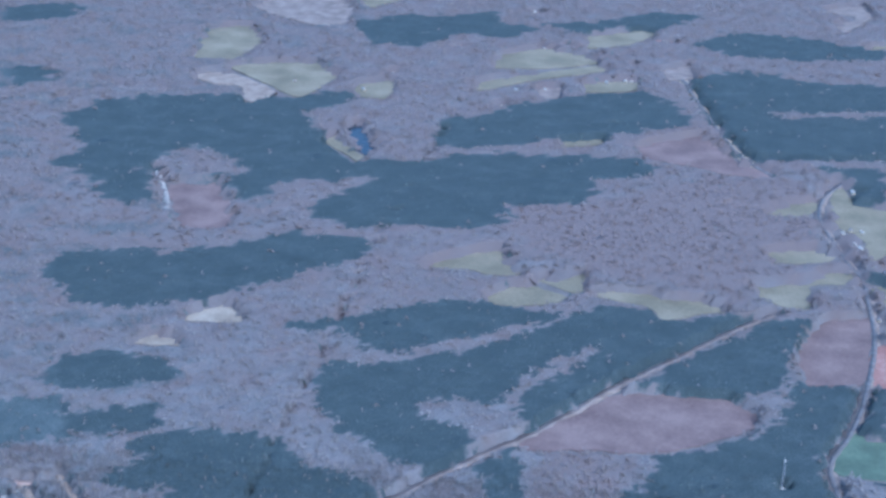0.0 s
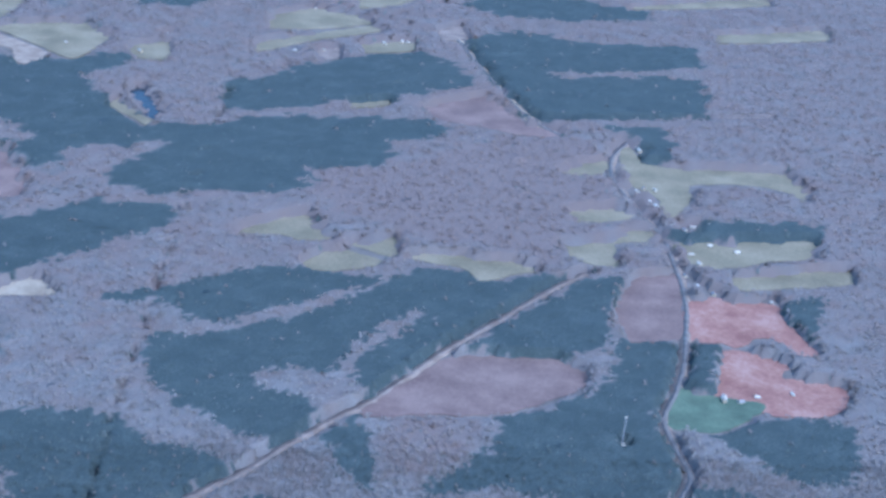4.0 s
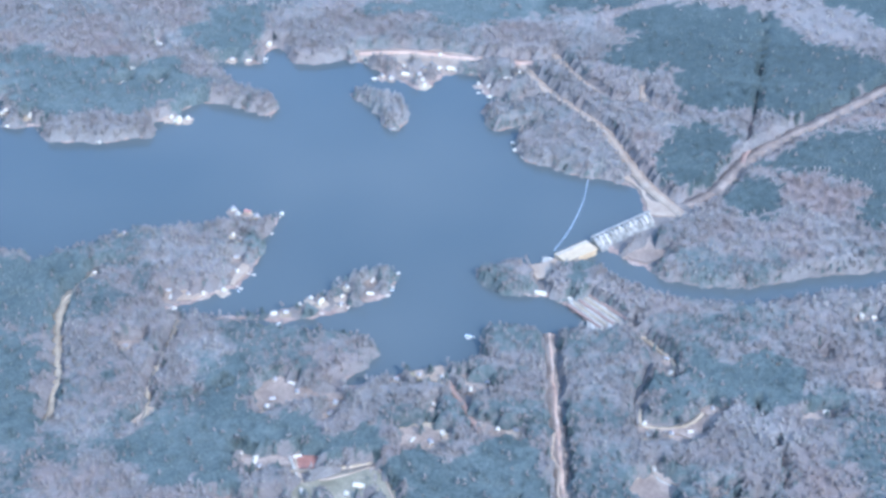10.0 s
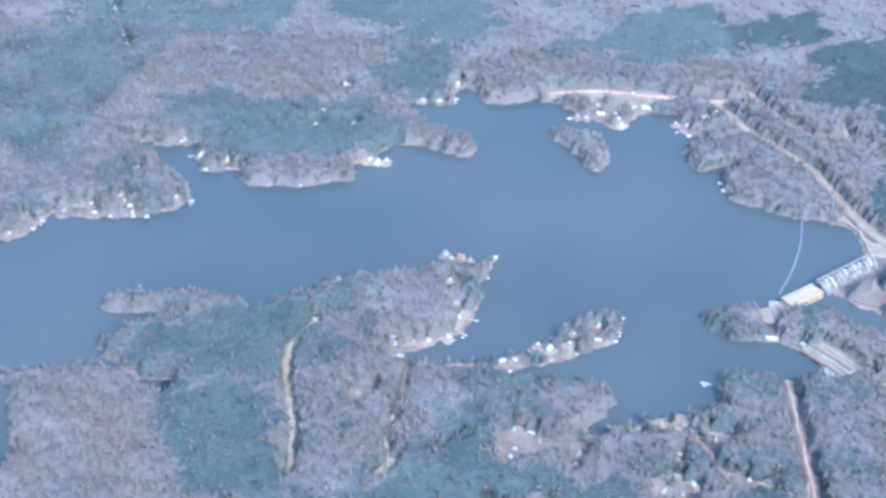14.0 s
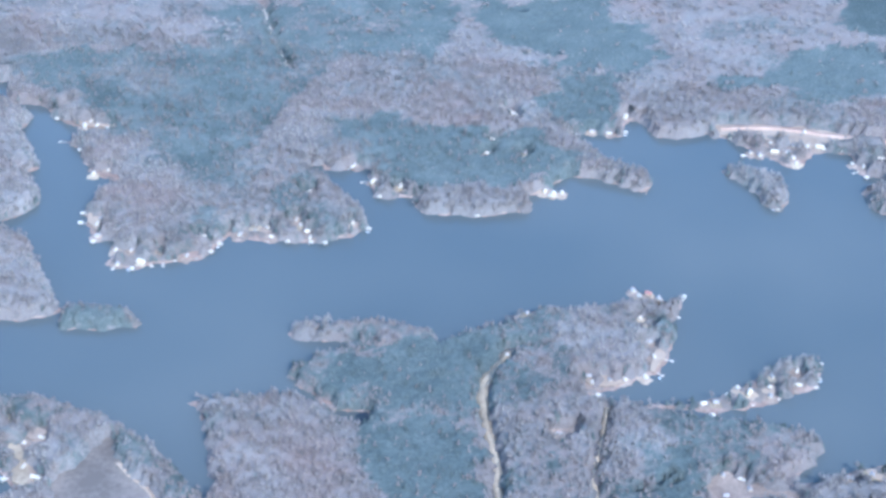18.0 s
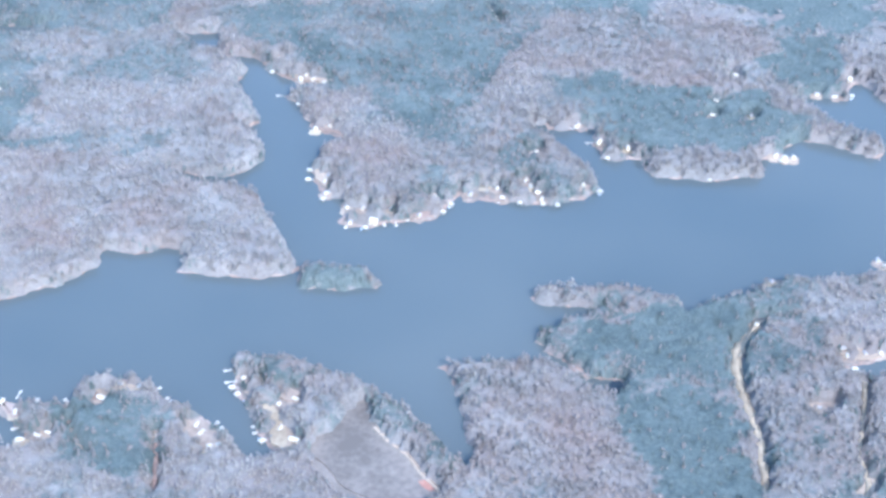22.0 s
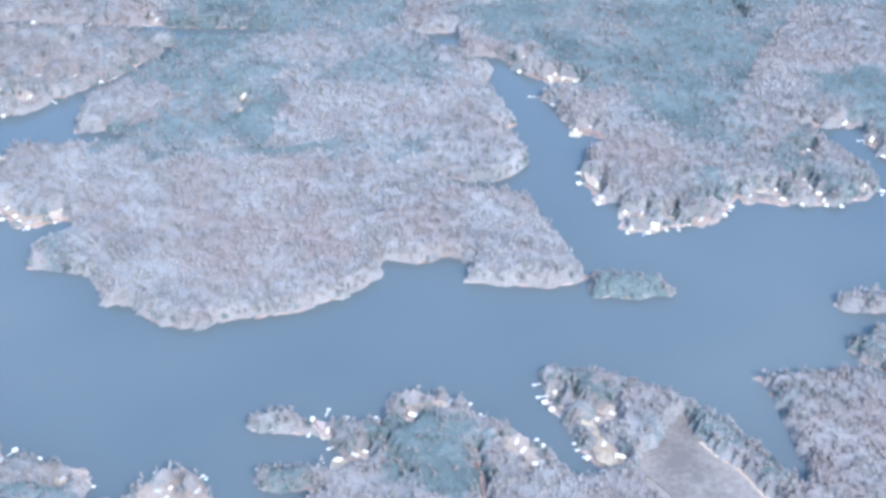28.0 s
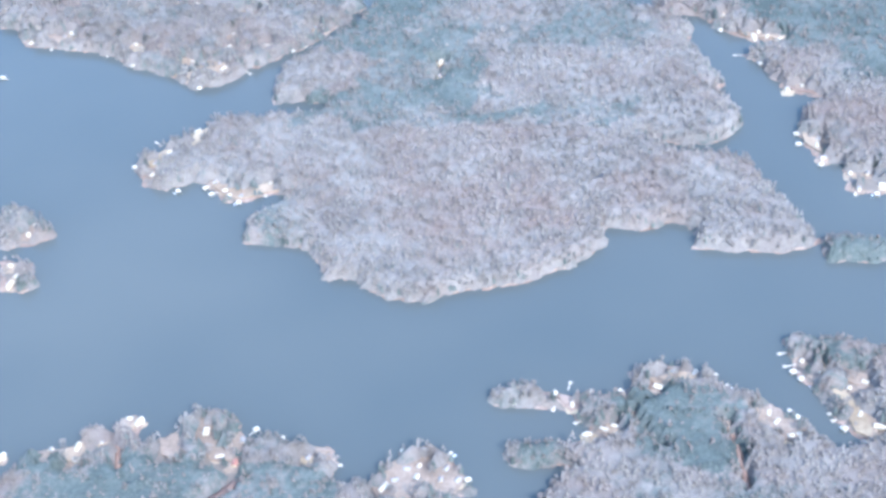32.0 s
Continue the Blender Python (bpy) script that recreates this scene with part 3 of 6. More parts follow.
    "q34": [(486,3179), (564,3250), (653,3223), (684,3171), (584,3102), (476,3081)],
    "q35": [(448,2960), (541,3039), (683,3148), (703,3118), (561,3007), (459,2908)],
    "q36": [(658,3376), (781,3470), (803,3439), (737,3325), (655,3283)],
    "q37": [(798,3141), (858,3197), (866,3112), (808,3071)],
    "q38": [(960,4071), (1111,4161), (1267,4239), (1373,4181), (1236,4048), (1016,3951)],
    "q39": [(1418,4265), (1597,4405), (1997,4515), (1876,4116), (1610,4144), (1434,4126)],
    "q40": [(1186,3775), (1303,3877), (1307,3757), (1206,3555), (1202,3619), (1260,3728)],
    "q41": [(1208,3426), (1402,3540), (1600,3627), (1581,3559), (1387,3475)],
    "q42": [(1370,3247), (1646,3358), (1619,3270), (1368,3189)],
    "q43": [(563,2932), (613,2980), (609,2914), (570,2876)],
    "q44": [(645,3007), (752,3036), (743,2978), (643,2947)],
    "q45": [(-4,2968), (62,3006), (152,3032), (203,2941), (167,2820), (141,2790), (95,2843)],
    "q46": [(-55,2890), (-17,2925), (39,2889), (113,2799), (71,2741), (38,2832), (-12,2842)],
    "q47": [(238,2897), (305,2949), (314,2885), (304,2820), (255,2818)],
    "q48": [(654,4073), (740,4132), (790,3906), (726,3839), (691,3946)],
    "q49": [(604,2624), (676,2659), (679,2634), (613,2601)],
    "q50": [(230,2547), (238,2595), (268,2523), (307,2471), (296,2452), (257,2498)],
    "pk_e": [(265,911), (279,918), (284,913), (275,906)],
    "sd_ab": [(130,1072), (140,1080), (153,1073), (150,1056), (138,1047)],
    "thin_pbn": [(710,1148), (724,1169), (738,1167), (757,1173), (762,1165), (729,1144)],
    "rose_a": [(-965,706), (-960,710), (-952,714), (-947,700), (-941,692), (-954,689), (-961,694)],
    "rose_b": [(-933,703), (-927,707), (-914,703), (-910,698), (-925,692)],
    "rose_c": [(-945,718), (-943,728), (-937,726), (-936,719)],
}

PONDS = {
    "pond_a": [(308,835), (314,826), (319,814), (332,808), (328,800), (315,800), (311,814)],
    "pond_d": [(-301,914), (-293,918), (-290,903), (-296,898)],
    "pond_b": [(34,762), (45,764), (75,763), (64,754), (46,753)],
    "pond_c": [(253,2613), (267,2656), (286,2621), (318,2517), (304,2485), (275,2532)],
}

PINES = {
    "p20": [(-593,1499), (-349,1534), (-341,1459), (-443,1409), (-466,1360), (-533,1340)],
    "p21": [(-314,1538), (-151,1561), (-114,1467), (-216,1465), (-279,1493)],
    "p33": [(-1010,1104), (-907,1163), (-868,1144), (-862,1100), (-991,1064)],
    "p34": [(-1003,1218), (-916,1291), (-868,1165), (-929,1182)],
    "p40": [(-304,988), (-226,1016), (-219,955), (-278,912), (-300,934)],
    "d2": [(-252,998), (-230,1016), (-201,984), (-222,966)],
    "st_lot": [(147,1058), (168,1069), (185,1038), (166,1017), (153,1024)],
    "mix10": [(-364,984), (-268,1004), (-225,975), (-189,814), (-280,794), (-331,852)],
    "mix11": [(-180,908), (-128,895), (-123,828), (-174,817)],
    "mix14": [(-562,998), (-511,1017), (-509,984), (-551,973)],
    "mix17": [(-661,1242), (-531,1346), (-524,1227), (-600,1207)],
    "s_big_a": [(-204,2562), (-168,2604), (-188,2643), (-97,2701), (30,2748), (126,2764), (219,2806), (261,2790), (230,2718), (174,2670), (193,2607), (244,2539), (310,2435), (370,2448), (359,2376), (280,2326), (185,2284), (153,2277), (131,2352), (93,2415), (42,2453), (2,2394), (-4,2322), (29,2199), (1,2149), (-40,2184), (-64,2243), (-120,2296), (-164,2300), (-134,2377), (-136,2451), (-186,2501)],
    "s_lobe": [(111,2321), (166,2301), (190,2246), (157,2207), (127,2258)],
    "s_mid": [(348,2401), (404,2456), (437,2493), (552,2519), (660,2529), (731,2530), (770,2495), (728,2443), (658,2414), (665,2336), (615,2250), (552,2189), (474,2162), (403,2158), (341,2157), (251,2174), (260,2224), (300,2296), (329,2342)],
    "s_up": [(388,2671), (472,2708), (536,2811), (615,2867), (676,2920), (748,2958), (796,2894), (822,2827), (844,2729), (806,2737), (737,2687), (670,2623), (606,2624), (524,2552), (453,2527), (398,2544), (411,2610)],
    "s_east": [(842,3062), (916,3122), (1004,3145), (1071,3079), (1219,3096), (1305,3098), (1276,2952), (1187,2916), (981,2852), (968,2820), (1179,2871), (1262,2880), (1215,2642), (1025,2597), (921,2552), (886,2565), (870,2702), (853,2853)],
    "s_left": [(-46,1878), (-34,1960), (67,2001), (103,1977), (117,2011), (203,2039), (211,2080), (308,2098), (364,2083), (354,2038), (322,1990), (282,1962), (260,1919), (221,1892), (187,1848), (124,1818), (60,1797), (19,1798), (-3,1849)],
    "s_left_b": [(36,1600), (54,1648), (104,1678), (160,1660), (189,1642), (185,1605), (137,1596), (111,1577), (74,1557), (52,1567)],
    "s_left_c": [(22,1527), (76,1550), (92,1512), (131,1523), (186,1546), (201,1505), (178,1479), (108,1476), (104,1450), (66,1426), (18,1430), (-12,1521)],
    "s_left_d": [(214,1472), (268,1496), (300,1477), (316,1452), (281,1427), (240,1407), (215,1368), (170,1372), (173,1407), (206,1434)],
    "s_far_a": [(175,3338), (260,3425), (353,3441), (469,3517), (485,3416), (567,3388), (501,3281), (409,3294), (328,3164), (240,3163)],
    "s_far_b": [(-529,3263), (-425,3347), (-368,3310), (-374,3206), (-492,3148)],
    "s_far_c": [(-384,2805), (-335,2845), (-275,2814), (-291,2733), (-350,2699)],
    "s_far_d": [(567,3424), (685,3484), (811,3617), (920,3605), (802,3439), (732,3445), (637,3358)],
    "s_far_e": [(866,3333), (968,3460), (1108,3449), (1193,3399), (1280,3446), (1254,3298), (1094,3256), (948,3240)],
    "s_far_f": [(1010,2549), (1128,2575), (1100,2416), (1039,2390), (1040,2457), (1074,2506)],
    "s1": [(285,1793), (350,1813), (415,1868), (477,1900), (518,1897), (580,1883), (614,1882), (591,1848), (542,1817), (480,1770), (428,1729), (378,1728), (370,1770), (344,1777), (287,1771)],
    "s2": [(347,1688), (403,1690), (460,1718), (513,1762), (582,1821), (628,1874), (659,1913), (716,1909), (763,1889), (832,1918), (869,1926), (798,1847), (731,1768), (676,1696), (624,1624), (585,1566), (563,1587), (562,1621), (605,1697), (666,1777), (660,1788), (609,1743), (573,1687), (550,1627), (536,1605), (507,1623), (476,1614), (452,1591), (475,1560), (504,1549), (526,1525), (518,1488), (494,1456), (450,1459), (422,1493), (382,1515), (351,1576), (337,1644)],
    "s4": [(873,1908), (918,1921), (910,1873), (876,1802), (871,1737), (843,1689), (809,1678), (738,1679), (697,1683), (742,1751), (809,1832)],
    "s5": [(881,1726), (953,1732), (937,1668), (913,1609), (889,1553), (879,1514), (884,1465), (884,1407), (860,1362), (830,1278), (808,1253), (774,1266), (741,1227), (712,1181), (676,1171), (653,1183), (645,1232), (644,1260), (671,1269), (707,1268), (705,1290), (674,1292), (634,1303), (667,1315), (712,1332), (744,1355), (717,1359), (686,1373), (646,1355), (618,1350), (615,1367), (646,1401), (691,1446), (710,1495), (709,1524), (760,1543), (807,1570), (850,1624), (870,1699)],
    "s6": [(531,1471), (564,1522), (572,1480), (576,1421), (572,1366), (561,1357), (543,1391), (535,1430)],
    "s7": [(233,1378), (282,1413), (329,1445), (373,1442), (427,1417), (446,1402), (417,1370), (386,1332), (356,1308), (321,1301), (305,1310), (266,1303), (242,1316)],
    "s8": [(223,1244), (239,1272), (268,1283), (291,1269), (291,1243), (276,1219), (252,1196), (236,1196)],
    "s9": [(307,1218), (334,1254), (367,1286), (427,1302), (448,1346), (469,1358), (489,1320), (508,1280), (516,1242), (555,1235), (558,1210), (546,1183), (583,1168), (577,1156), (511,1151), (394,1147), (389,1160), (403,1177), (398,1198), (360,1208), (322,1204)],
    "s9b": [(280,1168), (299,1198), (322,1200), (326,1174), (321,1147), (294,1143)],
    "s10": [(195,1476), (259,1503), (298,1496), (306,1463), (253,1445), (210,1448)],
    "s13": [(964,1727), (1002,1731), (964,1610), (926,1613)],
    "s14": [(872,1384), (924,1387), (990,1327), (1023,1308), (996,1229), (922,1263), (892,1311)],
    "s14b": [(897,1253), (957,1227), (986,1201), (948,1091), (884,1105), (859,1151)],
    "s14c": [(931,1499), (976,1527), (1061,1546), (1096,1517), (1054,1395), (998,1403), (959,1446)],
    "s15": [(1109,1866), (1171,1883), (1124,1737), (1115,1792)],
    "s16": [(1029,2120), (1260,2154), (1241,2096), (1028,2065)],
    "s17": [(135,1520), (183,1537), (171,1499), (140,1484)],
    "s_top": [(259,2160), (294,2285), (371,2348), (424,2278), (383,2154), (322,2141)],
    "n1": [(59,811), (85,829), (107,841), (152,856), (164,853), (174,777), (161,785), (153,787), (132,774), (104,765), (86,761), (76,779), (64,799)],
    "n2": [(-102,719), (-89,735), (-62,746), (-40,752), (-23,745), (-28,734), (-5,732), (6,718), (4,708), (-18,710), (-34,715), (-52,701), (-63,699), (-80,707)],
    "n2b": [(-153,712), (-105,717), (-79,697), (-64,692), (-32,702), (-14,687), (-7,655), (-126,639)],
    "n3": [(10,709), (32,717), (51,710), (61,692), (65,664), (13,658), (6,689)],
    "n4": [(103,747), (120,756), (138,754), (142,747), (127,737), (108,737)],
    "n4b": [(129,719), (153,728), (175,740), (184,681), (136,674)],
    "n5": [(-132,812), (-108,824), (-84,853), (-77,874), (-90,891), (-63,913), (-50,896), (-50,871), (-35,854), (2,847), (44,841), (60,827), (56,816), (19,816), (16,821), (-38,818), (-39,805), (-31,788), (-66,776), (-88,771), (-118,780)],
    "mix_n6": [(-57,941), (-21,953), (13,954), (32,940), (27,923), (6,924), (-5,899), (-19,904), (-37,911), (-46,897), (-55,883)],
    "mix_n7": [(-21,1013), (-5,1041), (20,1051), (32,1039), (19,1013), (0,1016), (-17,1003)],
    "n8": [(151,1039), (159,1055), (173,1049), (197,1025), (201,1017), (179,1023), (168,1010), (154,1020)],
    "mix_n9": [(165,962), (188,974), (218,971), (223,953), (237,936), (229,922), (227,897), (225,873), (205,873), (180,867), (177,890)],
    "n10": [(265,958), (297,966), (322,967), (318,947), (347,950), (342,913), (307,902), (278,915), (270,928)],
    "n11": [(233,928), (261,938), (258,907), (262,891), (236,887), (229,897)],
    "mix_n12": [(183,860), (214,864), (231,850), (234,835), (217,827), (194,831), (183,844)],
    "n13": [(270,804), (296,817), (312,787), (342,782), (339,747), (351,723), (322,708), (294,706), (273,723), (268,773)],
    "mix_n14": [(240,860), (269,855), (304,854), (304,832), (267,822), (255,831)],
    "n15": [(380,829), (415,837), (429,806), (424,773), (402,777), (379,791)],
    "n16": [(497,832), (527,823), (516,790), (522,769), (496,778), (491,810)],
    "n17": [(268,959), (321,971), (338,954), (322,939), (277,935)],
    "mix_n18": [(358,699), (401,706), (415,689), (400,674), (362,677)],
    "n19": [(443,694), (472,701), (508,694), (549,682), (554,660), (504,649), (477,668), (450,682)],
    "n20": [(612,780), (646,777), (663,763), (642,752), (617,765)],
    "n21": [(720,861), (758,925), (805,942), (752,733), (701,745), (697,771)],
    "mix_n22": [(185,877), (223,868), (230,830), (216,823), (189,827)],
    "n23": [(209,677), (240,690), (276,666), (345,666), (359,644), (333,601), (218,596)],
    "n24": [(366,641), (413,648), (448,641), (482,647), (546,651), (565,613), (366,603)],
    "t1": [(-507,1546), (-356,1567), (-330,1487), (-381,1439), (-422,1458), (-453,1427), (-464,1390)],
    "t2": [(-321,1572), (-180,1592), (-148,1469), (-168,1452), (-225,1459), (-286,1474)],
    "t3": [(-232,1409), (-198,1436), (-153,1436), (-160,1410), (-156,1355), (-202,1344), (-224,1346)],
    "t4": [(-418,1287), (-358,1319), (-294,1323), (-218,1318), (-175,1291), (-193,1251), (-216,1238), (-269,1224), (-315,1224), (-351,1241), (-396,1267)],
    "t5": [(226,1226), (236,1252), (265,1267), (288,1243), (281,1215), (257,1175), (234,1184)],
    "t6": [(178,1468), (232,1505), (306,1498), (353,1471), (342,1334), (296,1316), (253,1331), (234,1379), (204,1395)],
    "t7": [(-74,1462), (-4,1490), (107,1493), (97,1457), (1,1432), (-65,1440)],
    "mix_t8": [(-232,1044), (-193,1073), (-162,1062), (-156,1034), (-195,1027), (-208,997), (-214,968), (-230,994), (-253,1020), (-262,989), (-278,1028), (-257,1034)],
    "mix_t9": [(-194,917), (-144,899), (-119,860), (-123,807), (-164,801), (-186,868)],
    "t10": [(-302,895), (-213,908), (-191,843), (-179,798), (-228,791), (-277,843)],
    "u1": [(-362,966), (-316,966), (-277,985), (-227,983), (-218,959), (-231,931), (-287,931), (-324,935), (-350,942)],
    "u2": [(-658,802), (-634,817), (-606,808), (-588,783), (-583,750), (-596,737), (-626,752), (-647,775)],
    "u3": [(-549,986), (-522,1001), (-494,995), (-494,977), (-531,969), (-547,969)],
    "u4": [(-747,1352), (-701,1386), (-487,1433), (-449,1374), (-462,1298), (-479,1226), (-530,1210), (-596,1248), (-652,1297), (-713,1315)],
    "mix_u5": [(-522,1198), (-478,1222), (-419,1226), (-395,1199), (-406,1153), (-455,1134), (-499,1158)],
    "u6": [(-434,1314), (-360,1301), (-273,1330), (-221,1284), (-232,1236), (-301,1211), (-357,1239), (-399,1254)],
    "u7": [(-1040,1347), (-804,1398), (-793,1320), (-861,1288), (-926,1279), (-929,1235), (-985,1234)],
    "u8": [(-993,1072), (-938,1088), (-837,1105), (-771,1133), (-704,1143), (-709,1124), (-791,1100), (-867,1077), (-957,1062)],
    "u9": [(-973,1183), (-916,1215), (-887,1241), (-850,1152), (-852,1102), (-887,1154)],
    "u10": [(-659,809), (-638,820), (-608,815), (-585,774), (-591,741), (-624,749), (-649,777)],
    "mix_u11": [(-610,869), (-474,886), (-434,883), (-432,847), (-386,813), (-402,798), (-445,827), (-479,867), (-519,864)],
    "x1": [(-970,1153), (-897,1219), (-857,1161), (-835,1113), (-864,1092), (-941,1092), (-919,1117)],
    "x2": [(-1058,656), (-995,679), (-920,694), (-851,697), (-830,681), (-830,633), (-1026,593)],
    "mix_x3": [(-958,719), (-941,737), (-917,732), (-907,712), (-922,699), (-943,700)],
    "x4": [(-685,799), (-647,800), (-623,811), (-595,799), (-589,749), (-623,737), (-648,758)],
    "mix_x5": [(-987,929), (-967,965), (-945,954), (-937,917), (-966,908)],
    "x6": [(-733,741), (-714,754), (-690,749), (-686,730), (-717,719), (-730,726)],
    "mix_x7": [(-1068,1253), (-927,1294), (-764,1317), (-711,1247), (-743,1206), (-847,1227), (-907,1218), (-983,1160), (-1038,1198)],
    "mix_y1": [(-554,1214), (-476,1232), (-457,1140), (-383,1166), (-350,1143), (-401,1136), (-449,1117), (-468,1096), (-497,1114), (-526,1151)],
}

SMALL_HOUSES_a = [(396, 1036), (357, 990), (230, 891), (233, 880), (249, 883), (277, 913), (356, 922), (262, 887), (243, 964), (246, 948), (116, 918), (129, 870), (142, 871), (466, 938), (496, 936), (467, 956), (459, 925), (559, 1003), (560, 994), (566, 977), (619, 962), (566, 790), (548, 788), (447, 1035), (745, 1164), (752, 1108), (762, 1117), (742, 1112), (617, 754), (619, 746), (630, 748), (638, 726), (680, 751), (684, 726), (861, 1312), (797, 1235), (810, 1232), (-118, 1105), (-97, 1098), (-109, 1069), (-102, 1063), (-99, 1040), (-94, 1022), (-197, 1058), (-124, 988)]
SMALL_HOUSES_b = [(-113, 991), (-140, 990), (-99, 998), (-30, 997), (-7, 1002), (-54, 974), (-45, 977), (-5, 1016), (13, 1026), (-33, 878), (-36, 899), (-23, 897), (-17, 888), (-35, 869), (10, 869), (12, 881), (-27, 809), (-42, 820), (-3, 823), (7, 790), (37, 792), (-32, 765), (-39, 771), (-8, 778), (-37, 757), (51, 912), (66, 919), (83, 919), (81, 889), (105, 909), (116, 872), (72, 850), (92, 860), (85, 850), (-669, 1297), (-635, 1273), (-627, 1268), (-616, 1265), (-601, 1188), (-590, 1195), (-570, 1121), (-570, 1112), (-564, 1096), (-542, 1079), (-534, 1061)]
SMALL_HOUSES_c = [(-529, 1081), (-506, 1086), (-482, 1082), (-475, 1112), (-448, 1121), (-438, 1136), (-428, 1134), (-421, 1122), (-407, 1151), (-401, 1143), (-394, 1136), (-389, 1128), (-359, 1155), (-407, 1196), (-379, 1248), (-265, 1314), (-266, 1289), (-258, 1368), (-233, 1295), (-192, 1237), (-207, 1236), (-178, 1346), (-162, 1345), (-33, 1336), (-25, 1334), (-16, 1355), (0, 1343), (5, 1334), (8, 1325), (4, 1354), (17, 1356), (57, 1334), (67, 1331), (92, 1360), (14, 1381), (-204, 1003), (-112, 1098), (-136, 982), (-153, 920), (-6, 992), (14, 1009), (-37, 987), (-715, 797), (-701, 789), (-676, 770)]
SMALL_HOUSES_d = [(-669, 774), (-685, 764), (-640, 833), (-626, 834), (-573, 805), (-567, 798), (-557, 787), (-546, 851), (-514, 846), (-515, 815), (-557, 859), (-524, 838), (-1150, 1247), (-1167, 1246), (-1158, 1295), (-1140, 1269), (-1098, 1240), (-1083, 1238), (-1085, 1275), (-1084, 1253), (-1097, 1199), (-1094, 1180), (-1059, 1187), (-1075, 1174), (-1117, 1151), (-1105, 1148), (-1092, 1151), (-1034, 1307), (-1025, 1297), (-894, 1162), (-1066, 1043), (-1032, 984), (-1020, 975), (-1005, 970), (-1329, 1211), (-1276, 1230), (-1242, 1201), (-1186, 1222), (-1204, 1185), (-1283, 1183), (-1279, 1163), (-1252, 1172), (-1025, 1221), (-1180, 1169), (-1173, 1165)]
SMALL_HOUSES_e = [(-1091, 1000), (-1085, 1017), (-1073, 1050), (-1087, 985), (-987, 990), (-1034, 681), (-1013, 675), (-1003, 695), (-993, 719), (-919, 697), (-909, 714), (-861, 707), (-794, 710), (-787, 714), (-770, 705), (-759, 707), (-799, 699), (-786, 704), (-769, 715), (-1150, 856), (-1140, 845), (-1153, 906), (-1154, 894), (1015, 2272), (1028, 2284), (1044, 2281), (1025, 2230), (1051, 2121), (1066, 2134), (1038, 2030), (1073, 2065), (1106, 2045), (1042, 1997), (1012, 1952), (1035, 1894), (1021, 1919), (1105, 1875), (1012, 1607), (1056, 1618), (990, 1594), (-160, 3599), (-93, 3594), (-12, 3564), (129, 2887), (298, 2989)]
SMALL_HOUSES_f = [(380, 3205), (409, 3215), (421, 3901), (557, 3557), (573, 3251), (537, 2918), (502, 2818), (579, 2945), (739, 3038), (841, 3350), (1289, 3922), (1416, 4067), (1198, 4203), (891, 4080), (671, 4117), (729, 3230)]
LARGE_HOUSES_a = [(557, 958), (562, 965), (387, 1036), (559, 973), (723, 1156), (836, 1485), (-21, 993), (-31, 816), (39, 782), (43, 800), (-638, 1265), (-516, 1067), (-356, 1222), (-331, 1219), (-253, 1361), (-199, 1233), (-150, 1377), (-13, 1340), (27, 1356), (82, 1347), (-648, 816), (-503, 805), (-1085, 1143), (-898, 1183), (-1246, 1178), (-1064, 668), (-1017, 687), (-985, 718), (-936, 716), (-804, 692), (-1140, 835), (1058, 2461), (1030, 2210), (972, 1599), (-50, 3577), (257, 2859), (430, 3970), (548, 3567), (527, 2924), (693, 3020), (727, 3035), (819, 3370)]
RED_ROOFS_a = [(516, 952), (-105, 1103), (-907, 693), (830, 3362), (807, 3372)]
DOCKS_a = [(-668, 1272), (-651, 1235), (-627, 1224), (-588, 1126), (-585, 1112), (-565, 1087), (-536, 1054), (-520, 1056), (-506, 1064), (-497, 1066), (-490, 1075), (-464, 1092), (-460, 1104), (-423, 1117), (-406, 1118), (-387, 1121), (-375, 1122), (-344, 1150), (-421, 1249), (-417, 1240), (-402, 1220), (-367, 1221), (-380, 1242), (-346, 1200), (-258, 1187), (-222, 1239), (-201, 1230), (-147, 1350), (-77, 1104), (-79, 1077), (-82, 1062), (-80, 1021), (-86, 1002), (-98, 996), (-141, 970), (-130, 969), (-94, 958), (-47, 962), (-18, 981), (0, 991), (-29, 955), (31, 1040), (30, 1021), (28, 1010), (-40, 1329)]
DOCKS_b = [(-52, 1357), (-25, 1332), (32, 1355), (47, 1355), (55, 1357), (79, 1322), (69, 1313), (-7, 1247), (-573, 865), (-568, 853), (-562, 848), (-556, 842), (-547, 835), (-540, 832), (-539, 825), (-535, 813), (-532, 807), (-524, 800), (-511, 792), (-707, 811), (-713, 782), (-696, 773), (-687, 763), (-739, 783), (-692, 806), (-673, 810), (-612, 837), (-603, 828), (-560, 812), (-555, 805), (-546, 797), (-538, 788), (-552, 790), (-1060, 1142), (-1096, 1111), (-1025, 1192), (-986, 975), (-1004, 962), (-1015, 969), (-1038, 976), (-1200, 1149), (-1198, 1157), (-1169, 1136), (-1239, 1157), (-1256, 1151)]
DOCKS_c = [(-1106, 993), (-1103, 1030), (-1058, 968), (-1030, 969), (-838, 706), (-833, 682), (-904, 726), (-770, 731), (-801, 725), (-753, 709), (-1142, 894), (-884, 721), (-1279, 1100), (-1279, 1157), (-1033, 1181), (102, 1228), (109, 1219), (95, 968), (99, 1239), (58, 1320)]
SMALL_HOUSES = SMALL_HOUSES_a + SMALL_HOUSES_b + SMALL_HOUSES_c + SMALL_HOUSES_d + SMALL_HOUSES_e + SMALL_HOUSES_f
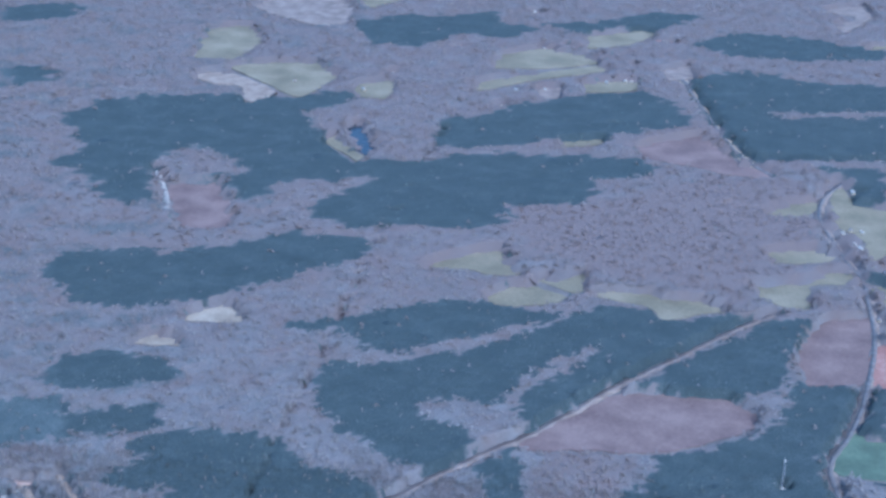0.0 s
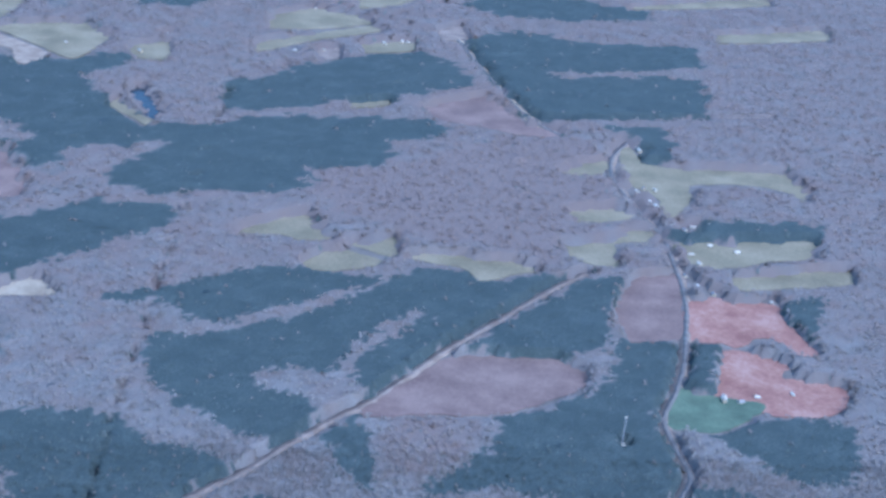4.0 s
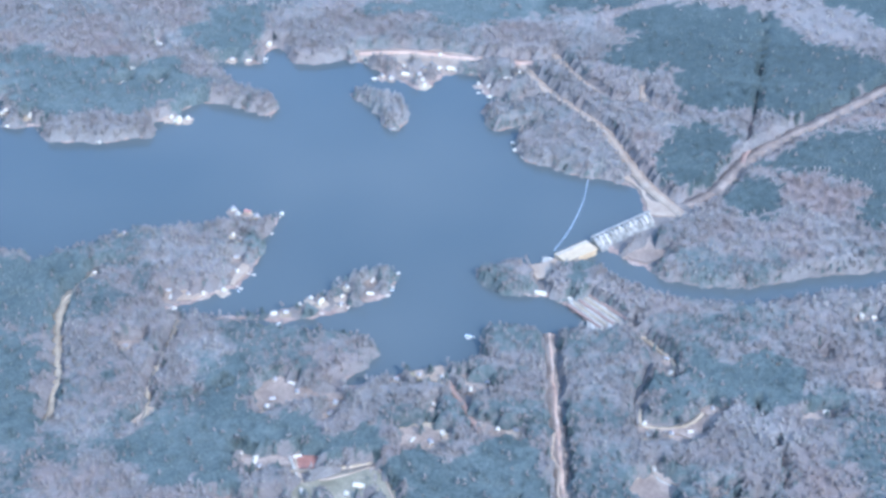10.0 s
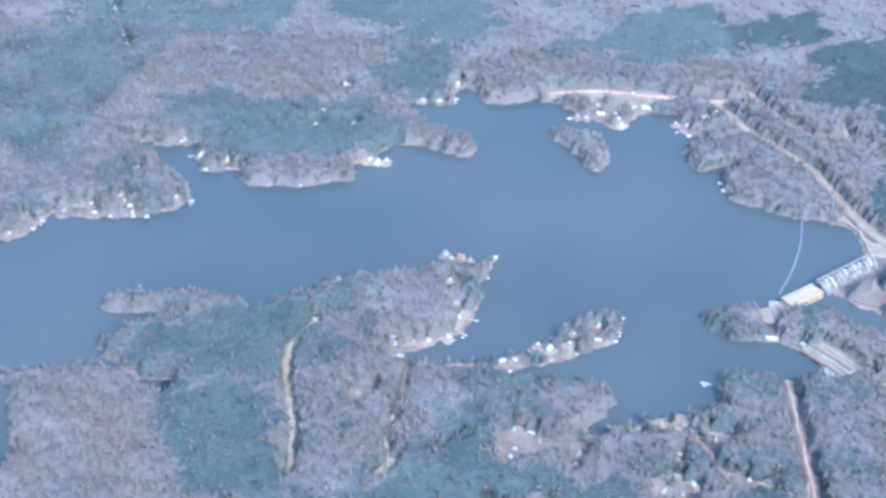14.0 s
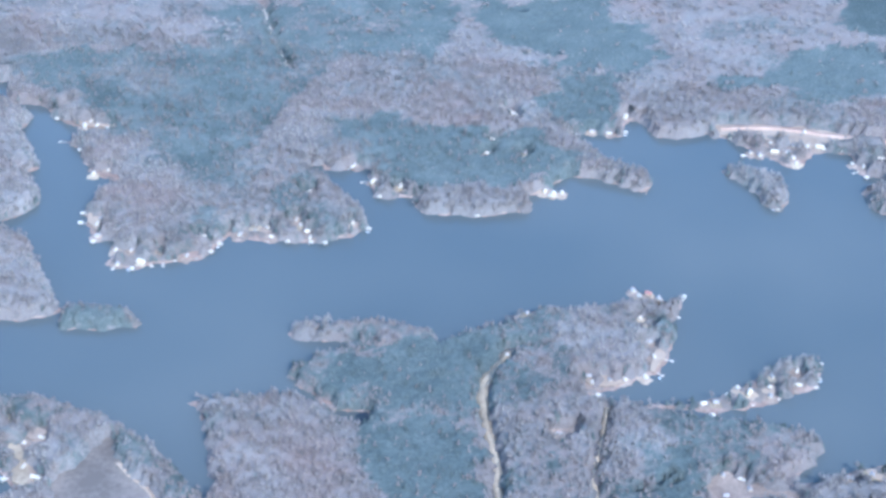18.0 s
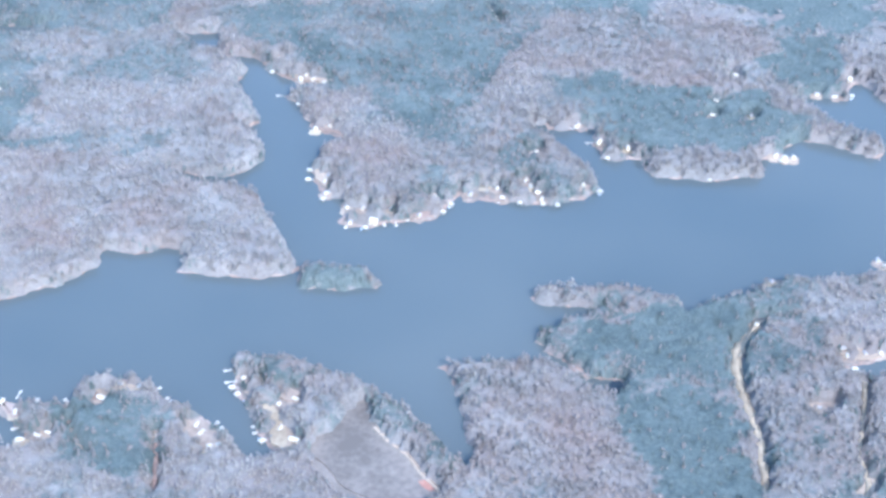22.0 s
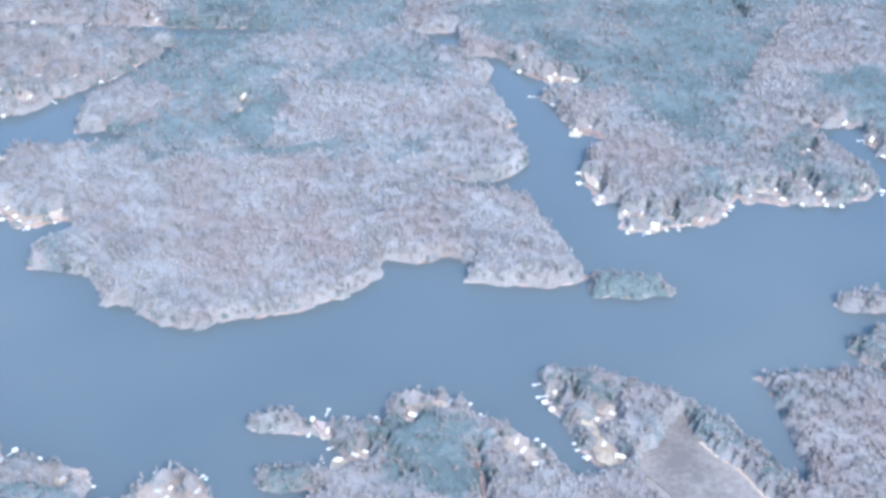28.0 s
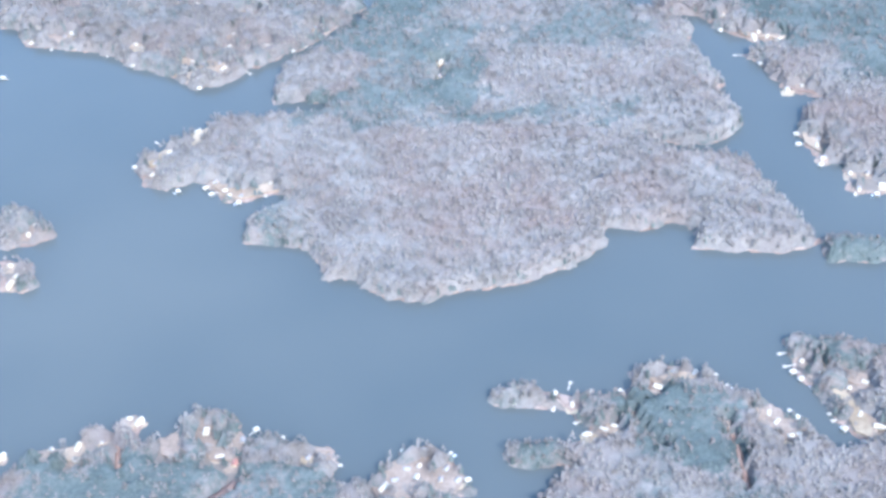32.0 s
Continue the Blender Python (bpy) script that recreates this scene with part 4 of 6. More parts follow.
LARGE_HOUSES, RED_ROOFS, DOCKS = LARGE_HOUSES_a, RED_ROOFS_a, DOCKS_a + DOCKS_b + DOCKS_c
BOAT = [(97, 971), (99, 970)]

LAKE = [(238, 1140), (150, 1350), (-60, 1400), (-330, 1330), (-740, 1330), (-1000, 1290), (-1420, 1240), (-1420, 560), (-610, 560), (-610, 740),
        (-480, 760), (-300, 800), (-150, 890), (60, 890), (130, 960), (215, 990)]


def inside(px, py, poly):
    """Which of the points lie in the polygon."""
    a = np.array(poly, float)
    out = np.zeros(px.shape, bool)
    box = (px >= a[:, 0].min()) & (px <= a[:, 0].max()) & (py >= a[:, 1].min()) & (py <= a[:, 1].max())
    x, y = px[box], py[box]
    c = np.zeros(x.shape, bool)
    for (x0, y0), (x1, y1) in zip(a, np.roll(a, -1, 0)):
        if y0 != y1:
            c ^= ((y0 > y) != (y1 > y)) & (x < (x1 - x0) * (y - y0) / (y1 - y0) + x0)
    out[box] = c
    return out


def off_line(px, py, line, closed=False):
    """The distance of the points from a line of points."""
    a = np.array(line, float)
    best = np.full(px.shape, 1e9)
    ends = np.roll(a, -1, 0) if closed else a[1:]
    for p, q in zip(a, ends):
        d = q - p
        k = np.clip(((px - p[0]) * d[0] + (py - p[1]) * d[1]) / max(d @ d, 1e-9), 0, 1)
        best = np.minimum(best, np.hypot(px - p[0] - k * d[0], py - p[1] - k * d[1]))
    return best


def wobble(x, y, size, seed):
    """Smooth noise from sines, about -1 to 1."""
    r = np.random.RandomState(seed)
    v = 0
    for k in range(7):
        a, f = r.uniform(0, 6.283), r.uniform(0.6, 1.7) / size * 6.283
        v = v + np.sin((x * np.cos(a) + y * np.sin(a)) * f + r.uniform(0, 6.283) + 1.3 * np.sin((x * np.sin(a) - y * np.cos(a)) * f * 0.7 + k))
    return v / 3.5


def ashore(px, py):
    """Metres inland from the waterline; negative in the water."""
    px, py = px + 2.2 * wobble(px, py, 26, 1) + 1.2 * wobble(px, py, 9, 2), py + 2.2 * wobble(px, py, 24, 3) + 1.2 * wobble(px, py, 8, 4)
    land = np.where(inside(px, py, LAKE), -1, 1) * off_line(px, py, LAKE, True)
    for p in LAND.values():
        near = (px > min(x for x, y in p) - 40) & (px < max(x for x, y in p) + 40) & (py > min(y for x, y in p) - 40) & (py < max(y for x, y in p) + 40)
        d = np.full(px.shape, -40.0)
        d[near] = np.where(inside(px[near], py[near], p), 1, -1) * off_line(px[near], py[near], p, True)
        land = np.maximum(land, d)
    # The last entry lowers a narrow strip beside road_s below the waterline.
    for name, half in (("river", 13.0), ("riverE", 11.0), ("river2", 6.0), ("roadside_cut", 2.2)):
        land = np.minimum(land, off_line(px, py, LINES[name]) - half)
    return land


def level(px, py, d):
    """The height of the ground, d metres inland."""
    return np.where(d > 0, np.minimum(d * 0.3, 1.0) + np.clip(d / 30, 0, 1) * 0.35 * wobble(px, py, 160, 5), np.maximum(d * 0.35, -4.0))


# ---- ground and water ----
def mesh_object(name, verts, faces, mats, parent=None, smooth=False, index=None):
    me = bpy.data.meshes.new(name)
    verts, faces = np.asarray(verts, np.float32), np.asarray(faces, np.int32)
    k = faces.shape[1]
    me.vertices.add(len(verts))
    me.vertices.foreach_set("co", verts.ravel())
    me.loops.add(faces.size)
    me.loops.foreach_set("vertex_index", faces.ravel())
    me.polygons.add(len(faces))
    me.polygons.foreach_set("loop_start", np.arange(0, faces.size, k, dtype=np.int32))
    for m in mats:
        me.materials.append(m)
    if index is not None:
        me.polygons.foreach_set("material_index", np.asarray(index, np.int32))
    me.update(calc_edges=True)
    me.validate()
    if smooth:
        me.shade_smooth()
    ob = new(name, me)
    ob.parent = parent
    return ob


def build_ground():
    xs = np.unique(np.concatenate([np.arange(-9000, -1420, 250), np.arange(-1420, 960, 4.0), np.arange(960, 2200, 40), np.arange(2200, 9001, 300)]))
    ys = np.unique(np.concatenate([np.arange(-3000, 532, 120), np.arange(532, 1420, 4.0), np.arange(1420, 2600, 30), np.arange(2600, 5400, 80), np.arange(5400, 12001, 400)]))
    gx, gy = np.meshgrid(xs, ys)
    px, py = gx.ravel(), gy.ravel()
    d = np.full(px.shape, 40.0)
    core = (px > -1430) & (px < 970) & (py > 530) & (py < 1430)
    d[core] = ashore(px[core], py[core])
    z = level(px, py, d)
    w = len(xs)
    i = (np.arange(len(ys) - 1)[:, None] * w + np.arange(w - 1)[None]).ravel()
    faces = np.stack([i, i + 1, i + w + 1, i + w], 1)
    dm = d[faces].mean(1)
    index = np.where((dm < 3.0 + 2.5 * wobble(px[i], py[i], 40, 8)) & (dm > -3) & (px[i] < 225), 1, 0)
    return tagged(mesh_object("ground", np.stack([px, py, z], 1), faces, [FLOOR, BANK], smooth=True, index=index),
                  "brown leaf-strewn winter ground with reddish bare banks", "ground", kind="structure")


build_ground()
tagged(mesh_object("water", [(-1700, 500, 0), (980, 500, 0), (980, 1480, 0), (-1700, 1480, 0)], [(0, 1, 2, 3)], [WATER]),
       "calm blue-grey lake and river water", "lake", kind="structure")


def smooth_line(pts, closed=False, step=6.0):
    """A curve through the points."""
    a = np.array(pts, float)
    n = len(a)
    out = []
    for i in range(n if closed else n - 1):
        p0, p1, p2, p3 = (a[(i + k) % n] if closed else a[min(max(i + k, 0), n - 1)] for k in (-1, 0, 1, 2))
        m = max(2, int(np.hypot(*(p2 - p1)) / step))
        for t in np.arange(m) / m:
            out.append(0.5 * (2 * p1 + (p2 - p0) * t + (2 * p0 - 5 * p1 + 4 * p2 - p3) * t * t + (3 * p1 - p0 - 3 * p2 + p3) * t ** 3))
    if not closed:
        out.append(a[-1])
    return np.array(out)


def field(name, poly, mat, label, category="field", z=1.5, rag=3.0):
    """A patch of open ground with a ragged edge, a little proud of the ground."""
    c = smooth_line(poly, True, 8.0) * 0.5 + np.array([np.array(p) for p in smooth_line(poly, True, 8.0)]) * 0.5
    size = max(np.ptp(c[:, 0]), np.ptp(c[:, 1]))
    rag = min(rag, size * 0.05)
    c = c + np.stack([rag * wobble(c[:, 0], c[:, 1], 40, 11), rag * wobble(c[:, 0], c[:, 1], 35, 12)], 1)
    if c[:, 1].max() < 1420 and -1420 < c[:, 0].min() and c[:, 0].max() < 960 and category == "field":
        for k in range(2):
            d = ashore(c[:, 0], c[:, 1])
            g = np.stack([ashore(c[:, 0] + 3, c[:, 1]) - ashore(c[:, 0] - 3, c[:, 1]), ashore(c[:, 0], c[:, 1] + 3) - ashore(c[:, 0], c[:, 1] - 3)], 1) / 6
            c = c + g * np.clip(2.5 - d, 0, 12)[:, None]
    bm = bmesh.new()
    top = bm.faces.new([bm.verts.new((x, y, z)) for x, y in c])
    if top.normal.z < 0 or (top.normal_update() or top.normal.z < 0):
        top.normal_flip()
    r = bmesh.ops.extrude_face_region(bm, geom=[top])
    bmesh.ops.translate(bm, vec=(0, 0, -1.2), verts=[v for v in r["geom"] if isinstance(v, bmesh.types.BMVert)])
    bmesh.ops.recalc_face_normals(bm, faces=bm.faces)
    bmesh.ops.triangulate(bm, faces=[f for f in bm.faces if len(f.verts) > 4])
    return tagged(finish(name, bm, mat), label, category, kind="structure")


def finish(name, bm, mat, parent=None, label=""):
    me = bpy.data.meshes.new(name)
    bm.to_mesh(me)
    bm.free()
    for m in (mat if isinstance(mat, (list, tuple)) else [mat]):
        me.materials.append(m)
    ob = new(name, me)
    ob.parent = parent
    return tagged(ob, label)


def ribbon(name, pts, width, mat, label, category="road", z=1.6, rag=0.0, deep=1.0):
    """A road or a cut strip along a line, with its sides."""
    c = smooth_line(pts, False, 7.0)
    d = np.gradient(c, axis=0)
    nrm = np.stack([-d[:, 1], d[:, 0]], 1) / np.maximum(np.hypot(d[:, 0], d[:, 1]), 1e-6)[:, None]
    w = width / 2 + rag * wobble(c[:, 0], c[:, 1], 25, 21)
    w2 = width / 2 + rag * wobble(c[:, 0], c[:, 1], 22, 22)
    a, b = c + nrm * w[:, None], c - nrm * w2[:, None]
    n = len(c)
    v = np.concatenate([np.c_[a, np.full(n, z)], np.c_[b, np.full(n, z)], np.c_[a, np.full(n, z - deep)], np.c_[b, np.full(n, z - deep)]])
    i = np.arange(n - 1)
    f = np.concatenate([np.stack([i, i + n, i + n + 1, i + 1], 1), np.stack([i + 2 * n, i, i + 1, i + 1 + 2 * n], 1), np.stack([i + n, i + 3 * n, i + 1 + 3 * n, i + 1 + n], 1)])
    return tagged(mesh_object(name, v, f, [mat]), label, category, kind="structure")


KINDS = {"thin_p": (EARTH, ""), "thin_s": (SAND, ""), "thin_t": (TAN, ""), "pk": (EARTH, ""), "sd": (SAND, ""), "f": (PASTURE, "pale green winter pasture"), "fb": (TAN, "dry tan field"), "clay": (CLAY, "bare red clay field"), "q": (PASTURE, "distant pale green pasture")}
SPECIAL = {"clay_big": CUTOVER, "clay1": CUTOVER, "clay_l": CUTOVER, "clay_up": CUTOVER, "green": GREEN, "clearN": EARTH,            "bare_a": TAN, "bare_b": EARTH, "bare_c": PASTURE, "bare_d": TAN, "bare_e": TAN, "bare_f": PASTURE, "spit": EARTH, "rose_a": EARTH, "rose_b": EARTH, "rose_c": EARTH, "field_se": PASTURE, "clay_s": ROSY, "clay_k": CLAY, "beach_a": BANK, "beach_b": BANK, "beach_c": BANK, "beach_d": BANK, "beach_e": BANK, "lawnA": PASTURE, "thin_lawn": LAWN, "thin_d": EARTH, "rocks": EARTH, "redyard": CLAY, "clearing_k": LITTER, "sand_n": SAND, "dam_n": SAND, "lot": GRAVEL, "hBlot": EARTH, "clr7": TAN,
           "orange7": CLAY, "q32": EARTH, "q37": EARTH, "q43": EARTH, "q46": SAND, "q40": EARTH}
for i, (key, poly) in enumerate(FIELDS.items()):
    if key.startswith("oak"):
        continue
    stem = key[:6] if key[:6] in KINDS else key[:2] if key[2:3] == "_" else key.rstrip("0123456789")
    mat, words = KINDS.get(stem, (TAN, "open ground"))
    mat = SPECIAL.get(key, mat)
    field("field", poly, mat, {PASTURE: "pale green winter pasture", TAN: "dry tan open field", CLAY: "bare red clay ground", BROWN: "brown cut-over clearing with stubble", CUTOVER: "dark reddish clear-cut ground", LAWN: "worn dry lawn with bare patches",
                               PAVED: "pale paved parking lot", SAND: "pale sandy ground", ROSY: "rosy dry grass and clay ground", GREEN: "green winter grass field", GRAVEL: "pale gravel lot", BANK: "sandy red lake beach", LITTER: "brown clearing with dry leaf litter", EARTH: "bare tan and reddish earth"}[mat], z=(0.95 if mat is BANK else 1.5) + 0.006 * i)

ROADS = [("road_s", 5.5, EARTH, 1.75), ("road_n", 6, ASPHALT, 1.75), ("road_far", 7, ASPHALT, 1.75), ("road_far_e", 7, ASPHALT, 1.75), ("dam_road", 10, SAND, 1.7), ("sand_road", 8, ROSY, 1.7),
         ("rd2", 7.5, SAND, 1.65), ("rd3", 7, SAND, 1.65), ("rd4", 7, SAND, 1.65), ("clear_track", 3.2, SAND, 1.75), ("far_track", 4, GRAVEL, 1.65), ("track_l", 9, GRAVEL, 1.65),
         ("fieldroad", 3.4, ROSY, 1.7), ("lane_x", 3, SAND, 1.7), ("lane_y", 3, TAN, 1.7), ("hB_road", 5, GRAVEL, 1.75), ("fork7", 4, GRAVEL, 1.7), ("k_road", 3, EARTH, 1.7), ("k_road2", 3, EARTH, 1.7),
         ("lane_a", 3, ASPHALT, 1.7), ("lane_b", 4, GRAVEL, 1.7), ("lane_c", 4, BROWN, 1.7), ("lane_d", 2.5, GRAVEL, 1.7), ("lane_e", 2.5, BROWN, 1.7),
         ("lane_f", 2.5, ASPHALT, 1.7), ("lane_g", 2.5, BROWN, 1.7), ("lane_h", 2.5, TAN, 1.7), ("lawn_track", 2.2, SAND, 1.75), ("track_f", 2.4, SAND, 1.75), ("track_q", 2.6, SAND, 1.7), ("track_r", 2.2, SAND, 1.7),
         ("lot_lane", 3, TAN, 1.7), ("pen_lane", 3.5, TAN, 1.7), ("west_lane", 3, BROWN, 1.7), ("tip_lane", 3, TAN, 1.7), ("cape_road", 7, BROWN, 1.7), ("cape_lane", 4, BROWN, 1.7)]
for i, (key, wide, mat, z) in enumerate(ROADS):
    z += 0.3 + 0.006 * i
    ribbon("road", LINES[key], wide, mat, "pale gravel road through bare woods" if mat is GRAVEL else "grey paved road" if mat is ASPHALT else "red dirt track", z=z, rag=0.5)
CUTS = [("row_se", 9.5, EARTH), ("row_ne", 13, EARTH), ("row_n", 5, BROWN), ("row_n2", 4.4, BROWN), ("row_w", 9, TAN), ("pen_road", 7.5, TAN), ("road_s", 15, TAN), ("road_n", 15, EARTH), ("road_far", 18, TAN)]
for i, (key, wide, mat) in enumerate(CUTS):
    ribbon("clearing", LINES[key], wide, mat, "cleared strip of dry grass through woods", "clearing", z=1.40 + 0.006 * i, rag=2.0)


ribbon("road", LINES["row_tw"], 2.6, SAND, "worn pale sandy track winding down the strip", z=1.9, rag=0.5)
ribbon("road", LINES["row_se"], 2.6, ROSY, "worn pale dirt track in the cleared strip", z=1.62, rag=1.2)
lot = [np.array(p) for p in FIELDS["lot"]]
# Alternating brown and tan stripes laid over the lot.
for i, (k, mat) in enumerate(((0.1, BROWN), (0.3, TAN), (0.5, BROWN), (0.7, TAN), (0.9, BROWN))):
    p, q = lot[0] + (lot[1] - lot[0]) * k, lot[3] + (lot[2] - lot[3]) * k
    ribbon("parking_lane", [p, p * 0.5 + q * 0.5, q], 2.6, mat, "brown and tan stripe along the parking lot", "parking lot", z=2.42 + 0.006 * i, rag=0.4, deep=0.5)
for i, poly in enumerate(PONDS.values()):
    field("pond", poly, POND, "small dark pond among trees", "pond", z=1.45 + 0.006 * i, rag=1.0)

HOMES = SMALL_HOUSES + LARGE_HOUSES + RED_ROOFS
# the dam's works, kept clear of trees
BARE = [[(140, 1085), (142, 1064), (154, 1062), (180, 1068), (232, 1120), (260, 1150), (225, 1170), (170, 1112), (150, 1095)],
        [(130, 1040), (150, 1022), (158, 1026), (140, 1044)]]


# ---- woods ----
def north(px, py):
    """1 in the planted pine country north and east of the dam, 0 round the lake."""
    return ((py > 1120) & (px > 230 - 0.35 * (py - 1120))).astype(float)


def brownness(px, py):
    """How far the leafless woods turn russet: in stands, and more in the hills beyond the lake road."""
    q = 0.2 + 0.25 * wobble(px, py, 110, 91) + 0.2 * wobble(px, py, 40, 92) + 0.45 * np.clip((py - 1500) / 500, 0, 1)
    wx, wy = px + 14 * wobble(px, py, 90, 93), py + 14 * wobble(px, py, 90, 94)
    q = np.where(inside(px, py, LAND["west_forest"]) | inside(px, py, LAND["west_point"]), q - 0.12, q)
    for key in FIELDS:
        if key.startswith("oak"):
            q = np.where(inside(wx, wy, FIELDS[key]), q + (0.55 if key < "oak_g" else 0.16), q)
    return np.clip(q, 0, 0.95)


def paler(px, py):
    """Tint offset by region: paler in the woods west of the lake, darker south of it."""
    west = inside(px, py, LAND["west_forest"]) | inside(px, py, LAND["west_point"])
    return np.where(west, 0.15, np.where((px > -330) & (py < 1000), -0.14, 0.0))


def crowd(name, places, height, width, turn, tint, template, mats, label):
    """Many plants of one kind as one joined object."""
    tv, tf, tm = template
    n, k = len(places), len(tv)
    c, s = np.cos(turn)[:, None], np.sin(turn)[:, None]
    x, y, z = tv[:, 0][None] * width[:, None], tv[:, 1][None] * width[:, None], tv[:, 2][None] * height[:, None]
    v = np.stack([x * c - y * s + places[:, :1], x * s + y * c + places[:, 1:2], z + places[:, 2:3]], 2).reshape(-1, 3)
    f = (tf[None] + (np.arange(n) * k)[:, None, None]).reshape(-1, 3)
    ob = mesh_object(name, v, f, mats, index=np.tile(tm, n))
    at = ob.data.attributes.new("tint", "FLOAT", "POINT")
    at.data.foreach_set("value", np.repeat(tint, k).astype(np.float32))
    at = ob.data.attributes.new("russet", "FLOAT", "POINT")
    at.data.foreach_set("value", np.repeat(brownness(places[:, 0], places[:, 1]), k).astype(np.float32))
    return tagged(ob, label, "woods", kind="stuff")


def trunk_part(top, r, seed):
    a = np.arange(3) * 2.094 + seed
    v = [(r * math.cos(t), r * math.sin(t), -0.02) for t in a] + [(0.02, 0.0, top)]
    return v, [(0, 1, 3), (1, 2, 3), (2, 0, 3)]


def bare_tree(seed, tufts):
    """A leafless tree: a trunk and tufts of twigs at several heights, each sloping outward."""
    r = np.random.RandomState(seed)
    v, f = trunk_part(0.7, 0.04, seed)
    m = [0] * len(f)
    for i in range(tufts):
        a = 6.283 * i / max(1, tufts - 1) + r.uniform(-0.4, 0.4)
        out = r.uniform(0.16, 0.34) if i else 0.0
        z = r.uniform(0.55, 0.92) if i else 0.97
        way = np.array([math.cos(a), math.sin(a), 0.0])
        side = np.array([-math.sin(a), math.cos(a), 0.0])
        mid = way * out + np.array([0, 0, z])
        long, wide, drop = r.uniform(0.24, 0.34), r.uniform(0.2, 0.3), r.uniform(0.05, 0.11)
        k = len(v)
        v += [tuple(mid - way * long + np.array([0, 0, drop * 0.6])), tuple(mid + side * wide + np.array([0, 0, r.uniform(-0.03, 0.03)])),
              tuple(mid + way * long * 0.8 - np.array([0, 0, drop])), tuple(mid - side * wide + np.array([0, 0, r.uniform(-0.03, 0.03)]))]
        f += [(k, k + 2, k + 1), (k, k + 3, k + 2)]
        m += [1, 1]
    return np.array(v), np.array(f), np.array(m)


def pine_tree(seed, tiers, sides):
    """An evergreen: a trunk and ragged tiers of needles."""
    r = np.random.RandomState(seed)
    v, f = trunk_part(0.6, 0.045, seed)
    m = [0] * len(f)
    for j in range(tiers):
        lo = 0.30 + 0.5 * j / tiers
        hi = min(1.0, lo + 0.42 + r.uniform(-0.04, 0.06)) if j < tiers - 1 else 1.0
        rad = 0.5 * (1 - 0.55 * j / tiers)
        k = len(v)
        dx, dy = r.uniform(-0.08, 0.08, 2)
        for i in range(sides):
            a = 6.283 * i / sides + j + r.uniform(-0.3, 0.3)
            q = rad * r.uniform(0.6, 1.15)
            v.append((q * math.cos(a) + dx, q * math.sin(a) + dy, lo + r.uniform(-0.07, 0.1)))
        v.append((dx * 0.5, dy * 0.5, hi))
        for i in range(sides):
            f.append((k + i, k + (i + 1) % sides, k + sides))
            m.append(1)
    return np.array(v), np.array(f), np.array(m)


OPEN_VIEW = ("thin_lawn", "redyard", "pond_a", "pond_b", "orange7", "bare_a", "lot", "hBlot", "clearing_k", "sd_ab", "rocks", "clearN", "thin_pbn", "thin_pc7", "rose_a", "rose_b", "rose_c")
OPEN_LANES = ("fieldroad", "lawn_track", "clear_track", "row_ne")


def open_ground(px, py):
    """Where no wood stands: fields, roads and cleared strips."""
    out = np.zeros(px.shape, bool)
    for key, p in (*FIELDS.items(), *PONDS.items()):
        if key.startswith("oak"):
            continue
        hit = inside(px, py, p)
        if min(q[1] for q in p) > 1400 and not key.startswith("pond"):
            for k in (0.34, 0.67, 1.0):
                hit |= inside(px, py + k * py * 11 / 800, p)
        if key in OPEN_VIEW:
            for k in (6.0, 12.0):
                hit |= inside(px, py + k, p)
        if key.startswith(("pond", "pk", "sd", "orange", "redyard", "tri", "clay_k")):
            a = np.array(p, float)
            near = (px > a[:, 0].min() - 5) & (px < a[:, 0].max() + 5) & (py > a[:, 1].min() - 5) & (py < a[:, 1].max() + 5)
            hit[near] |= off_line(px[near], py[near], p, True) < 2.8
        if key.startswith("thin"):
            hit &= (np.sin(px * 12.9898 + py * 78.233) * 43758.5) % 1 > (0.3 if key == "thin_lawn" else 0.42) + 0.2 * wobble(px, py, 38, 61)
        out |= hit
    cells = {}
    for x, y in HOMES:
        cells.setdefault((int(x // 20), int(y // 20)), []).append((x, y))
    for (cx, cy), homes in cells.items():
        near = (px > cx * 20 - 26) & (px < cx * 20 + 46) & (py > cy * 20 - 36) & (py < cy * 20 + 46)
        for x, y in homes:
            dx, dy = px[near] - x, py[near] - y
            out[near] |= (np.hypot(dx, 0.8 * (dy + 5)) < (8.2 if y < 1500 else 16.0) + 2.2 * wobble(px[near], py[near], 14, 51))
    for b in BARE:
        out |= inside(px, py, b)
    for keys, more in ((ROADS, 2.0), (CUTS, 1.0)):
        for row in keys:
            a = np.array(LINES[row[0]])
            near = (px > a[:, 0].min() - 20) & (px < a[:, 0].max() + 20) & (py > a[:, 1].min() - 20) & (py < a[:, 1].max() + 20)
            q = np.zeros(px.shape, bool)
            q[near] = off_line(px[near], py[near], LINES[row[0]]) < (1.9 if row[0] in ("row_n", "row_n2") else 1.7 if row[0] in ("lane_e", "lane_f", "lane_g") else row[1] / 2 + (more + 1.5 if row[1] > 4.5 else 2.4))
            if row[0] in OPEN_LANES:
                for k in (5.0, 10.0):
                    q[near] |= off_line(px[near], py[near] + k, LINES[row[0]]) < row[1] / 2 + 1.0
            out |= q
    return out


